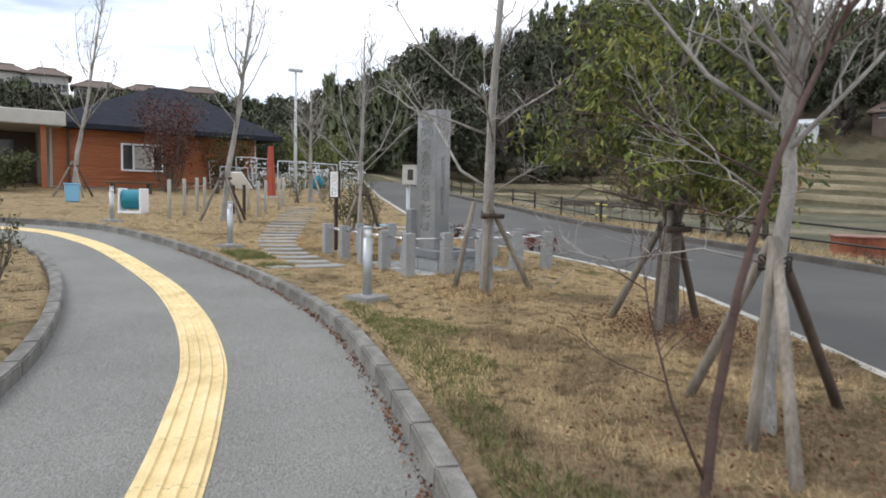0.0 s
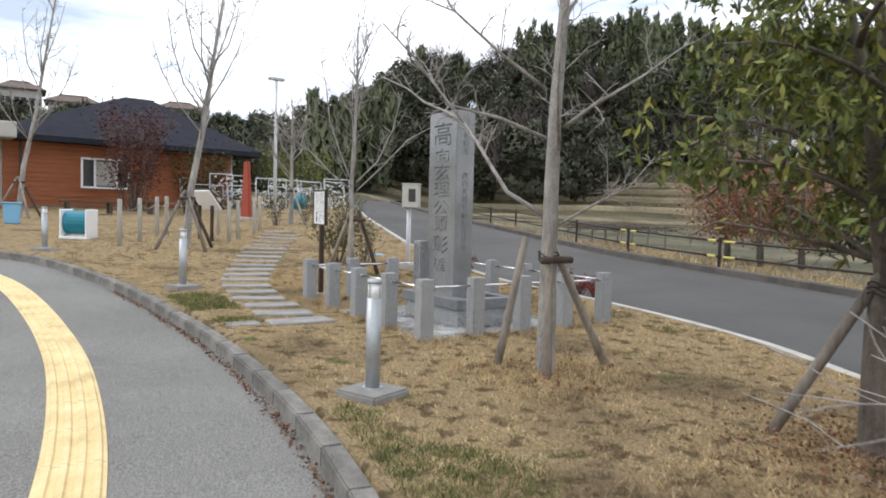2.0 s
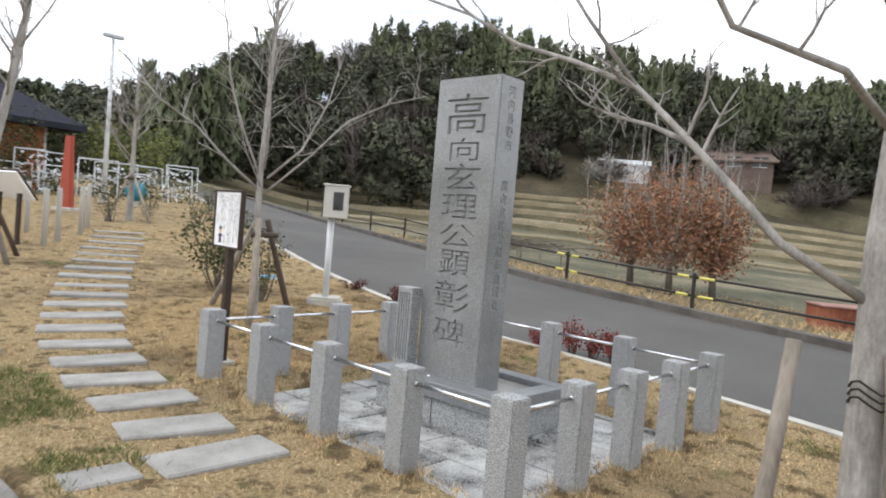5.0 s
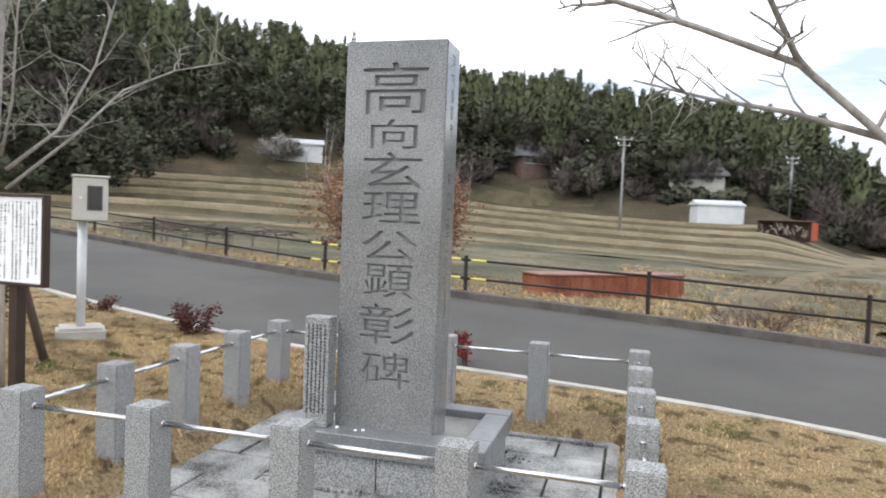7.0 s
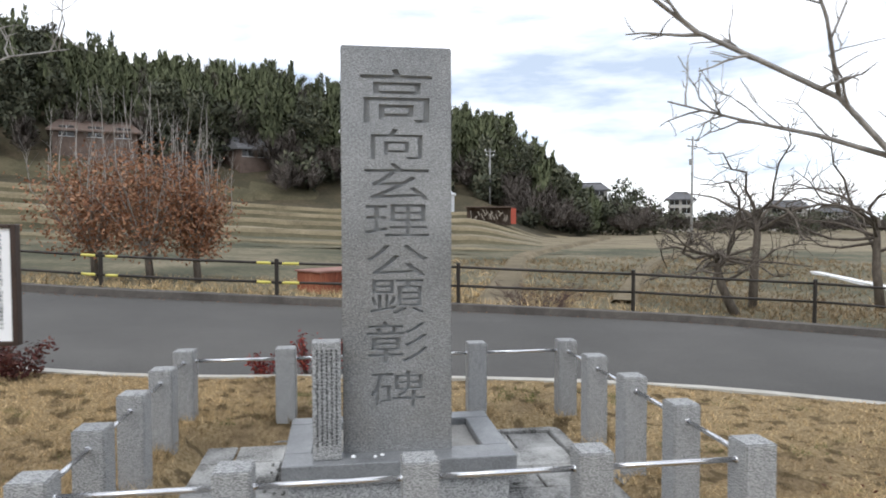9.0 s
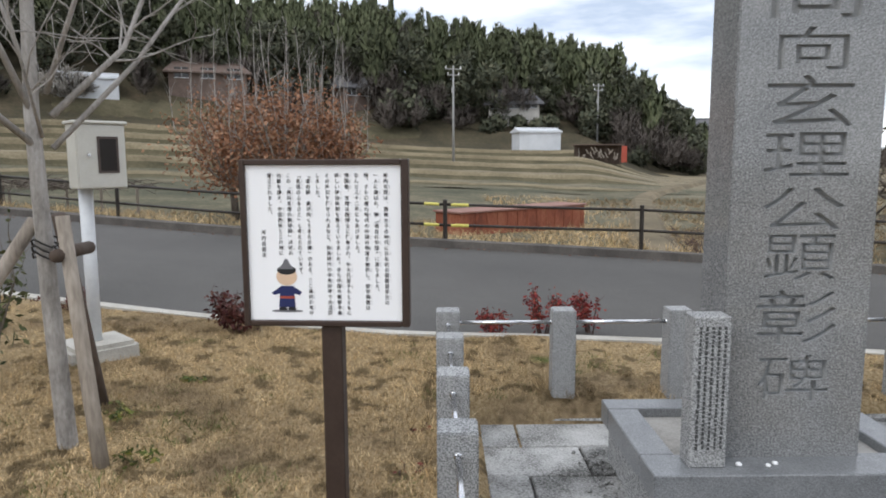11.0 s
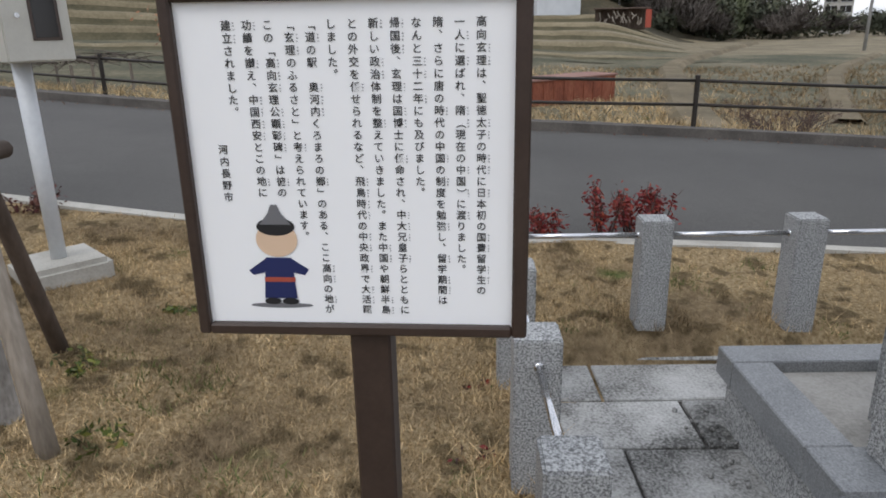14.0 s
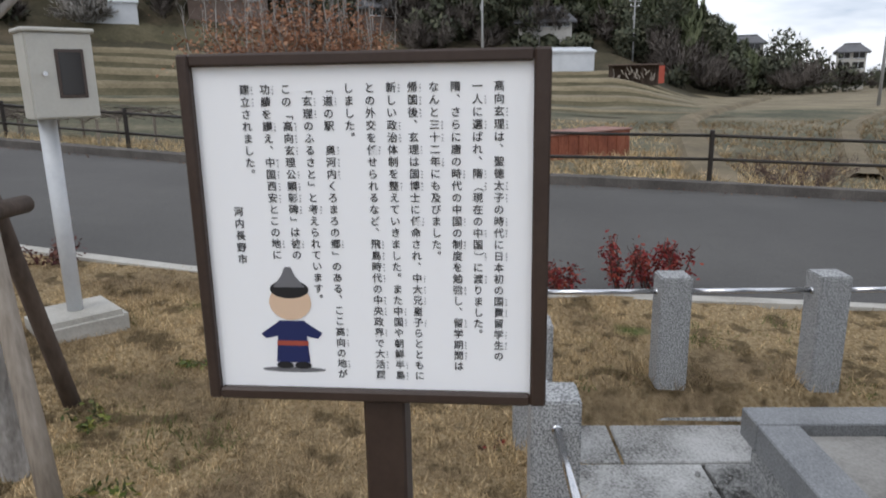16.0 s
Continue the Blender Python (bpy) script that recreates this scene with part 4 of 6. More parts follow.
def bare_tree(x, y, trunk, r0, r1, limbs, seed, label, material=None, twig=(9, 0.5, 2), crown=(10, 0.8, 2), stake=None, n=9, thick=0.68):
    """A leafless tree: trunk line, main limbs, and shoots from both."""
    material = material or M_BARK
    t = thing("bare_tree", x, y, base_z(x, y), 0, label, "tree", "young trees on the lawn")
    rg = random.Random(seed)
    b = bmesh.new()
    limb(b, [(trunk[0][0], trunk[0][1], -0.12)] + list(trunk), r0 * 1.15, r1, n)
    part("trunk", b, material, t, smooth=True)
    for pts, ra in limbs:
        b = bmesh.new()
        ra = ra * thick
        limb(b, pts, ra, ra * 0.3, 7)
        twigs(b, pts, ra * 0.8, twig[0], twig[1], twig[2], rg, 0.35)
        part("branch", b, material, t, smooth=True)
    b = bmesh.new()
    twigs(b, trunk[len(trunk) // 2:], r1 * 1.6, crown[0], crown[1], crown[2], rg, 0.7, t0=0.1)
    part("twig_crown", b, material, t, smooth=True)
    if stake:
        stakes(t, **stake)
    return t


# the tree that overhangs the corner of the memorial
trunk1 = [(0, 0, 0), (0.02, 0.02, 0.7), (0.03, 0.03, 1.5), (0.02, 0.0, 2.2), (0.05, -0.03, 3.0), (0.1, -0.04, 3.9), (0.12, -0.02, 4.8)]
limbs1 = [
    ([polar(90, 0.05, 1.3), polar(90, 0.43, 1.5), polar(91, 0.64, 1.72), polar(90, 0.85, 1.92), polar(90, 1.1, 2.15), polar(89, 1.45, 2.3), polar(90, 1.8, 2.42), polar(91, 2.1, 2.6), polar(92, 2.6, 2.8)], 0.027),
    ([polar(90, 0.8, 1.88), polar(82, 1.1, 2.0), polar(78, 1.4, 2.08), polar(74, 1.75, 2.2)], 0.018),
    ([polar(90, 1.1, 2.15), polar(97, 1.3, 2.45), polar(99, 1.5, 2.75)], 0.016),
    ([polar(150, 0.06, 1.95), polar(146, 0.35, 2.08), polar(142, 0.75, 2.18), polar(145, 1.05, 2.55), polar(147, 1.3, 2.8)], 0.022),
    ([polar(140, 0.06, 2.35), polar(135, 0.35, 2.6), polar(140, 0.75, 2.95), polar(142, 1.1, 3.5)], 0.022),
    ([polar(-30, 0.1, 2.05), polar(-34, 0.4, 2.2), polar(-30, 0.8, 2.45), polar(-26, 1.2, 2.75)], 0.024),
    ([polar(-50, 0.1, 1.25), polar(-44, 0.45, 1.42), polar(-36, 0.7, 1.55), polar(-34, 0.95, 1.85)], 0.016),
    ([polar(-100, 0.1, 1.85), polar(-120, 0.5, 2.2), polar(-125, 0.9, 2.7)], 0.02),
]
limbs1 = [([p - Vector((0.2, 0.1, 0)) if i or k in (1, 2) else p for i, p in enumerate(pts)], ra) for k, (pts, ra) in enumerate(limbs1)]
bare_tree(5.12, 6.97, trunk1, 0.082, 0.022, limbs1, 21, "leafless young tree with pale bark, staked with three timber props", twig=(9, 0.36, 1), crown=(8, 0.8, 1),
          stake=dict(feet=((132, 0.43, 98, 0.3), (232, 0.26), (-7, 0.7)), top=0.96, dark=()), thick=0.78)

# the tree behind the sign
trunk4 = [(0, 0, 0), (-0.02, 0.02, 0.8), (-0.03, 0.03, 1.6), (0.0, 0.02, 2.4), (0.02, 0.0, 3.3), (0.03, 0.02, 4.2)]
limbs4 = [
    ([polar(150, 0.03, 1.45), polar(152, 0.4, 1.75), polar(150, 0.75, 2.1), polar(150, 1.15, 2.35), polar(152, 1.5, 2.75)], 0.026),
    ([polar(150, 0.05, 1.62), polar(145, 0.25, 2.1), polar(150, 0.42, 2.6), polar(152, 0.5, 3.2), polar(150, 0.62, 3.8)], 0.024),
    ([polar(-40, 0.04, 1.6), polar(-42, 0.4, 1.95), polar(-40, 0.65, 2.5), polar(-42, 0.8, 3.1)], 0.026),
    ([polar(-30, 0.04, 1.45), polar(-34, 0.5, 1.9), polar(-30, 0.9, 2.35), polar(-30, 1.35, 2.6), polar(-32, 1.8, 2.75)], 0.022),
    ([polar(60, 0.04, 1.7), polar(60, 0.3, 2.2), polar(62, 0.5, 3.0)], 0.02),
    ([polar(-120, 0.04, 1.7), polar(-118, 0.3, 2.1), polar(-122, 0.55, 2.7), polar(-120, 0.7, 3.3)], 0.02),
    ([polar(200, 0.04, 1.5), polar(196, 0.3, 1.85), polar(190, 0.45, 2.3)], 0.014),
]
bare_tree(6.38, 13.25, trunk4, 0.048, 0.012, limbs4, 33, "leafless young tree with pale grey bark and upswept limbs, staked", twig=(9, 0.5, 1), crown=(16, 0.75, 2),
          stake=dict(feet=((97, 0.9), (231, 0.36), (9, 0.58)), top=0.98, dark=(2,), near=0.16))

# trees on the far lawn
for (x, y, h, seed, tilt) in ((4.72, 17.9, 5.8, 41, 1.0), (2.0, 27.5, 7.0, 42, 1.3), (9.6, 24.5, 3.9, 43, 0.0)):
    tr = [(0, 0, 0), (0.1 * tilt, 0, 0.22 * h), (0.35 * tilt, 0.0, 0.45 * h), (0.55 * tilt, 0.02, 0.7 * h), (0.8 * tilt, 0, h)]
    rg = random.Random(seed)
    lb = []
    for k in range(11):
        a, z0 = rg.uniform(0, 360), rg.uniform(0.32, 0.78) * h
        base = Vector((tilt * (0.8 * z0 / h - 0.03), 0, z0))
        ln = (0.32 - 0.2 * (z0 / h - 0.3)) * h
        lb.append(([base, base + polar(a, 0.3 * ln, 0.35 * ln), base + polar(a + 8, 0.5 * ln, 0.75 * ln), base + polar(a + 12, 0.62 * ln, 1.15 * ln)], 0.028))
    bare_tree(x, y, tr, 0.095, 0.02, lb, seed, "leafless young tree with pale upswept branches, staked on the far lawn", twig=(7, 0.55, 1), crown=(10, 0.8, 1), stake=dict(feet=((200, 0.75), (290, 0.75), (20, 0.7)), top=1.1, dark=(2,)), n=7)

# the bare tree and the reddish sapling at the start of the walk
trunk3 = [(-0.05, -0.04, 0), (-0.01, 0.0, 0.25), (0.05, 0.03, 0.6), (0.03, 0.0, 1.0), (0.07, -0.02, 1.4), (0.09, 0.02, 1.7), (0.1, -0.02, 2.0), (0.14, -0.04, 2.8), (0.2, -0.05, 4.0)]
limbs3 = [
    ([polar(120, 0.05, 1.75), polar(130, 0.4, 2.0), polar(128, 0.8, 2.5), polar(130, 1.1, 3.0)], 0.025),
    ([polar(150, 0.05, 1.3), polar(150, 0.35, 1.5), polar(146, 0.7, 1.72)], 0.014),
    ([polar(-40, 0.05, 1.6), polar(-45, 0.4, 2.0), polar(-42, 0.8, 2.5)], 0.025),
    ([polar(30, 0.05, 2.0), polar(28, 0.4, 2.4), polar(35, 0.8, 3.0)], 0.022),
    ([polar(220, 0.05, 1.9), polar(226, 0.4, 2.3), polar(222, 0.6, 2.9)], 0.02),
    ([polar(135, 0.05, 0.95), polar(140, 0.4, 1.02), polar(132, 0.9, 0.92), polar(128, 1.3, 1.0)], 0.012),
]
bare_tree(3.74, 2.3, trunk3, 0.05, 0.026, limbs3, 51, "leafless tree with mottled pale bark, propped by thick timber stakes", twig=(9, 0.55, 1), crown=(12, 0.9, 2),
          stake=dict(feet=((81, 0.67), (203, 0.42), (2, 0.9), (222, 0.9)), top=0.95, dark=(2,), r=0.032, bar=False))
trunk6 = [(0, 0, 0), (0.06, 0.02, 0.35), (0.2, 0.03, 0.9), (0.42, 0.02, 1.5), (0.75, 0.0, 2.05), (1.05, -0.05, 2.5)]
limbs6 = [
    ([Vector((0.0, 0, 0.05)), Vector((-0.1, 0.12, 0.4)), Vector((-0.16, 0.22, 0.8)), Vector((-0.15, 0.3, 1.1))], 0.012),
    ([Vector((0.4, 0.02, 1.4)), Vector((0.2, 0.3, 1.58)), Vector((-0.05, 0.6, 1.72)), Vector((-0.25, 0.8, 1.72))], 0.009),
    ([Vector((0.3, 0.02, 1.2)), Vector((0.1, 0.25, 1.28)), Vector((-0.2, 0.6, 1.35))], 0.008),
]
bare_tree(2.68, 1.9, trunk6, 0.027, 0.009, limbs6, 52, "thin leaning sapling with reddish brown stems", M_TWIGRED, twig=(8, 0.4, 1), crown=(14, 0.6, 1), n=7)


# ---- evergreen tree beside the lane ----
def evergreen(x, y):
    t = thing("evergreen_tree", x, y, base_z(x, y), 0, "small evergreen tree with drooping yellow-green leaves, staked", "tree")
    rg = random.Random(61)
    b = bmesh.new()
    limb(b, [(-0.02, 0, -0.12), (0.0, 0.01, 0.06), (0.01, 0.02, 0.4), (0.04, 0.04, 0.72), (0.05, 0.03, 0.98)], 0.13, 0.1, 14)
    part("trunk", b, M_BARKDARK, t, smooth=True)
    forks = []
    for a, out, top in ((150, 0.42, 2.6), (20, 0.36, 2.7), (265, 0.4, 2.4), (85, 0.18, 3.2)):
        line = [Vector((0.05, 0.03, 0.86)) + polar(a + 20 * math.sin(2.5 * u), out * u ** 1.1, (top - 0.86) * u) for u in (0, 0.15, 0.35, 0.55, 0.78, 1)]
        b = bmesh.new()
        limb(b, line, 0.066, 0.022, 9)
        part("limb", b, M_BARKDARK, t, smooth=True)
        forks.append(line)
    leaves = []
    for k in range(30):
        line = forks[k % 4]
        f = rg.uniform(0.8, 4.95)
        p0 = line[int(f)].lerp(line[int(f) + 1], f - int(f))
        a = k * 137.5 + rg.uniform(-20, 20)
        west = 0.5 + 0.5 * math.cos(radians(a - 140))
        reach, rise = rg.uniform(0.5, 0.95) + 0.7 * west * rg.uniform(0.4, 1.0), rg.uniform(0.2, 1.15)
        pts = [p0 + polar(a + 18 * math.sin(3 * u), reach * u, rise * u - 0.45 * rise * u * u) for u in (0, 0.17, 0.33, 0.5, 0.67, 0.83, 1)]
        b = bmesh.new()
        limb(b, pts, 0.024, 0.005, 6)
        twigs(b, pts, 0.012, 7, 0.4, 1, rg, 0.0)
        part("branch", b, M_BARKDARK, t, smooth=True)
        for _ in range(26):
            f = (0.25 + 0.75 * rg.random() ** 0.7) * 6
            i = min(5, int(f))
            c = pts[i].lerp(pts[i + 1], f - i) + Vector((rg.gauss(0, 0.17), rg.gauss(0, 0.17), rg.gauss(0, 0.13)))
            if c.z < 1.0 + 0.65 * west:
                continue
            hang = rg.uniform(0.12, 0.3)
            for _q in range(rg.randint(14, 24)):
                q = rg.random()
                leaves.append(c + Vector((rg.gauss(0, 0.045 + 0.035 * q), rg.gauss(0, 0.045 + 0.035 * q), 0.06 - hang * q)))
    leaf_cloud("foliage", leaves, 0.026, M_LEAFGREEN, t, seed=4, long=3.6, droop=1.1)
    stakes(t, feet=((106, 0.66), (211, 0.48), (4, 0.55)), top=0.98, dark=(2,), r=0.036, tie=0.12)
    return t


evergreen(5.56, 4.53)


# ---- shrubs ----
def shrub(name, x, y, height, width, stems, leaf_n, leaf_size, leaf_m, stem_m, seed, label, category="shrub", group=""):
    z = land_z(x, y)
    t = thing(name, x, y, z, 0, label, category, group)
    rg = random.Random(seed)
    b, leaves = bmesh.new(), []
    for k in range(stems):
        a = rg.uniform(0, 360)
        p0 = polar(a, rg.uniform(0, 0.15 * width), -0.05)
        pts = [p0]
        for i in range(1, 5):
            u = i / 4
            pts.append(p0 + polar(a + rg.uniform(-15, 15), 0.5 * width * u * rg.uniform(0.5, 1.05), height * u * rg.uniform(0.8, 1.0)))
        limb(b, pts, 0.007 + 0.004 * height, 0.002, 5, False)
        twigs(b, pts, 0.006, 4, 0.25 * height, 1 if leaf_n == 0 else 0, rg, 0.5, 4)
        for _ in range(leaf_n // max(1, stems)):
            f = rg.uniform(1.2, 3.98)
            i = int(f)
            leaves.append(pts[i].lerp(pts[i + 1], f - i) + Vector((rg.gauss(0, 0.09 * width), rg.gauss(0, 0.09 * width), rg.gauss(0, 0.07 * height))))
    part("stem_tuft", b, stem_m, t)
    if leaves:
        leaf_cloud("foliage", leaves, leaf_size, leaf_m, t, seed=seed)
    return t


for i, (x, y, h, w) in enumerate(((8.72, 10.95, 0.22, 0.3), (8.78, 10.56, 0.42, 0.26), (8.84, 10.36, 0.33, 0.28), (8.9, 10.13, 0.36, 0.3))):
    shrub("red_shrub", x, y - 0.05, h, w, 7, 420, 0.018, M_LEAFRED, M_TWIGRED, 70 + i, "small crimson-leaved shrub beside the lane", group="crimson shrubs by the lane")
shrub("red_shrub", 8.5, 13.0, 0.38, 0.42, 10, 900, 0.022, M_LEAFMAROON, M_TWIGRED, 75, "dark maroon rounded shrub on the dry lawn")
shrub("red_shrub", 8.95, 14.6, 0.2, 0.4, 7, 300, 0.02, M_LEAFMAROON, M_TWIGRED, 76, "low crimson shrub at the lane's edge")
for i, (x, y) in enumerate(((6.68, 11.53), (6.18, 11.54))):
    shrub("red_seedling", x, y, 0.09, 0.12, 4, 40, 0.012, M_LEAFRED, M_TWIGRED, 170 + i, "tiny crimson-leaved seedling in the dry turf", "seedling", "red seedlings in the turf")
for i, (x, y) in enumerate(((7.39, 12.95), (6.79, 13.2), (6.24, 12.86))):
    shrub("green_weed", x, y, 0.09, 0.2, 6, 130, 0.016, M_LEAFGREEN, M_LEAFDULL, 175 + i, "low green weed in the dry turf", "weed", "weeds by the staked tree")
cover = thing("valve_cover", 8.1, 15.7, base_z(8.1, 15.7), 25, "flat light blue plastic valve cover in the lawn", "valve cover")
b = bmesh.new()
limb(b, [(0, 0, -0.08), (0, 0, 0.035)], 0.2, 0.2, 24)
part("collar", b, M_EDGE, cover)
b = bmesh.new()
limb(b, [(0, 0, 0.035), (0, 0, 0.055)], 0.17, 0.16, 24)
part("lid", b, M_LIGHTBLUE, cover, "light blue plastic lid")
shrub("green_shrub", 7.0, 15.2, 1.15, 1.1, 14, 1500, 0.03, M_LEAFDULL, M_BARKDARK, 77, "loose grey-green shrub on the lawn")
shrub("green_shrub", 7.0, 14.1, 1.0, 0.6, 8, 420, 0.025, M_LEAFDULL, M_BARKDARK, 78, "thin green shrub behind the staked tree")
shrub("bare_shrub", 15.0, 6.4, 0.75, 1.7, 60, 0, 0.02, M_LEAFDULL, M_TWIGRED, 79, "low thicket of bare brown twigs behind the fence")
for i, (x, y, h) in enumerate(((-0.3, 6.6, 1.1), (-0.6, 7.6, 1.3), (-0.1, 9.4, 0.9), (-0.9, 8.8, 1.5), (-0.4, 11.2, 1.1))):
    shrub("hedge_shrub", x, y, h, 0.7, 10, 240, 0.028, M_LEAFDULL, M_BARKDARK, 80 + i, "thin scrubby shrub in the planting bed", group="bed shrubs")


# ---- fence along the lane ----
fence = thing("lane_fence", 0, 0, 0, label="low dark bronze pipe fence with two rails along the lane", category="fence")


def fence_z(y):
    return base_z(13.7, y) - 0.035 - 0.08 * smoothstep(8.5, 13, y)


for k, (x, y) in enumerate(FENCE):
    z = fence_z(y)
    b = bmesh.new()
    limb(b, [(x, y, z - 0.2), (x, y, z + 0.75)], 0.034, 0.034, 12)
    limb(b, [(x, y, z + 0.75), (x, y, z + 0.765)], 0.039, 0.03, 12)
    part("post", b, M_FENCE, fence, smooth=False)
    if k + 1 < len(FENCE):
        x2, y2 = FENCE[k + 1]
        z2 = fence_z(y2)
        for h in (0.69, 0.37):
            b = bmesh.new()
            limb(b, [(x, y, z + h), ((x + x2) / 2, (y + y2) / 2, (z + z2) / 2 + h - 0.006), (x2, y2, z2 + h)], 0.022, 0.022, 10)
            part("rail", b, M_FENCE, fence, smooth=True)
            if k in (5, 6, 7):
                for f in ((0.88, 0.97) if k == 5 else (0.03, 0.12) if k == 7 else (0.03, 0.11)), ((0.9, 0.97) if k == 6 else None):
                    if f:
                        b = bmesh.new()
                        limb(b, [(x + (x2 - x) * u, y + (y2 - y) * u, z + (z2 - z) * u + h - 0.003) for u in f], 0.0245, 0.0245, 10)
                        part("tape", b, M_YELLOWTAPE, fence, "yellow warning tape")

# rusty red steel box behind the fence
rb = thing("steel_box", 22.3, 9.2, -0.25, 39, "long rusty red steel box in the field edge", "steel box")
part("box_body", box(-0.5, -2.45, 0, 0.5, 2.45, 0.78, 0.012), M_RUST, rb)
part("box_top", box(-0.54, -2.5, 0.78, 0.54, 2.5, 0.83, 0.01), M_RUSTTOP, rb)
for k in range(13):
    part("rib", box(-0.518, -2.3 + 0.38 * k, 0.02, -0.502, -2.26 + 0.38 * k, 0.77), M_RUST, rb)


# ---- trees behind the fence ----
def brown_tree(x, y, h, w, seed):
    z = land_z(x, y)
    t = thing("withered_oak", x, y, z, 0, "broad low oak with withered russet leaves and bare upright shoots", "tree", "russet oaks behind the fence")
    rg = random.Random(seed)
    b = bmesh.new()
    limb(b, [(0, 0, -0.2), (0.03, 0.05, 0.5), (0, 0.08, 0.95)], 0.12, 0.09, 9)
    part("trunk", b, M_BARKDARK, t, smooth=True)
    leaves = []
    b = bmesh.new()
    for k in range(17):
        a = k * 137.5
        u = (k + 0.5) / 17
        tip = polar(a, 0.5 * w * math.sqrt(u), h * (0.95 - 0.35 * u) + rg.uniform(-0.2, 0.2))
        pts = [Vector((0, 0.06, 0.8)), Vector((0, 0.06, 0.8)).lerp(tip, 0.35) + Vector((0, 0, -0.1)), Vector((0, 0.06, 0.8)).lerp(tip, 0.7), tip]
        limb(b, pts, 0.035, 0.008, 6, False)
        twigs(b, pts, 0.016, 8, 0.5, 1, rg, 0.6, 4)
        top = tip + Vector((rg.gauss(0, 0.12), rg.gauss(0, 0.12), rg.uniform(0.5, 1.1) + (1.1 if k % 3 == 0 else 0.0)))
        limb(b, [tip, tip.lerp(top, 0.5) + Vector((0.02, 0.03, 0)), top], 0.014, 0.005, 4, False)
        twigs(b, [tip, top], 0.011, 4 if k % 2 else 7, 0.6, 0, rg, 1.1, 4)
        for _ in range(330):
            f = rg.uniform(0.5, 2.99)
            i = int(f)
            c = pts[i].lerp(pts[i + 1], f - i) + Vector((rg.gauss(0, 0.11 * w), rg.gauss(0, 0.11 * w), rg.gauss(0, 0.11 * h)))
            if c.z > 0.55 + 0.35 * rg.random() and c.z < h * rg.uniform(0.82, 1.08):
                leaves.append(c)
    part("branch_crown", b, M_BARK, t, smooth=True)
    leaf_cloud("foliage", leaves, 0.055, M_LEAFBROWN, t, seed=seed, long=2.2)


brown_tree(22.6, 17.05, 3.8, 3.4, 91)
brown_tree(21.9, 15.4, 4.1, 3.4, 92)
brown_tree(22.2, 14.2, 3.4, 2.0, 93)


def gnarled_tree(x, y, h, seed, bend):
    z = land_z(x, y)
    t = thing("gnarled_tree", x, y, z, 0, "gnarled leafless fruit tree with crooked dark branches", "tree", "fruit trees in the field")
    rg = random.Random(seed)
    tr = [Vector((0, 0, -0.15)), Vector((0.05, 0.25 * bend, 0.3 * h)), Vector((0, 0.35 * bend, 0.5 * h)), Vector((0.05, 0.3 * bend, 0.68 * h))]
    b = bmesh.new()
    limb(b, tr, 0.12, 0.07, 9)
    part("trunk", b, M_BARKDARK, t, smooth=True)
    for k in range(12):
        a, p = rg.uniform(0, 360), tr[2].lerp(tr[3], rg.random()) if k > 2 else tr[1].lerp(tr[2], rg.random())
        pts, way = [p], polar(a, 1, rg.uniform(0.1, 0.6)).normalized()
        for i in range(6):
            way = (way + Vector((rg.gauss(0, 0.4), rg.gauss(0, 0.4), rg.gauss(0, 0.35)))).normalized()
            p = p + way * h * 0.15
            pts.append(p)
        b = bmesh.new()
        limb(b, pts, 0.045, 0.01, 6)
        twigs(b, pts, 0.024, 11, 0.65, 1, rg, 0.25, 4, fork=1.1)
        part("branch", b, M_BARKDARK, t, smooth=True)


gnarled_tree(17.05, 0.95, 2.3, 101, 1.6)
gnarled_tree(18.3, -0.2, 3.7, 102, -0.3)
gnarled_tree(17.5, -3.2, 3.4, 103, 0.5)

# low dark brushwood rack in the field
rack = thing("brushwood_rack", 23.4, 23.5, land_z(23.4, 23.5) - 0.12, -23, "low rack of poles topped with dark brushwood", "brushwood rack")
for k in range(6):
    for sgn in (-1, 1):
        b = bmesh.new()
        limb(b, [(sgn * 0.9, -3.5 + 1.4 * k, -0.1), (sgn * 0.9, -3.5 + 1.4 * k, 0.75)], 0.04, 0.04, 7)
        part("pole", b, M_STAKE, rack)
b = bmesh.new()
rg = random.Random(8)
for k in range(420):
    y, x = rg.uniform(-3.9, 3.9), rg.uniform(-1.1, 1.1)
    d = polar(rg.uniform(0, 360), rg.uniform(0.3, 0.9), rg.gauss(0, 0.1))
    p = Vector((x, y, rg.uniform(0.72, 0.95)))
    limb(b, [p, p + d * 0.5 + Vector((0, 0, 0.05)), p + d], 0.016, 0.006, 4, False)
part("brushwood", b, M_BARKDARK, rack)


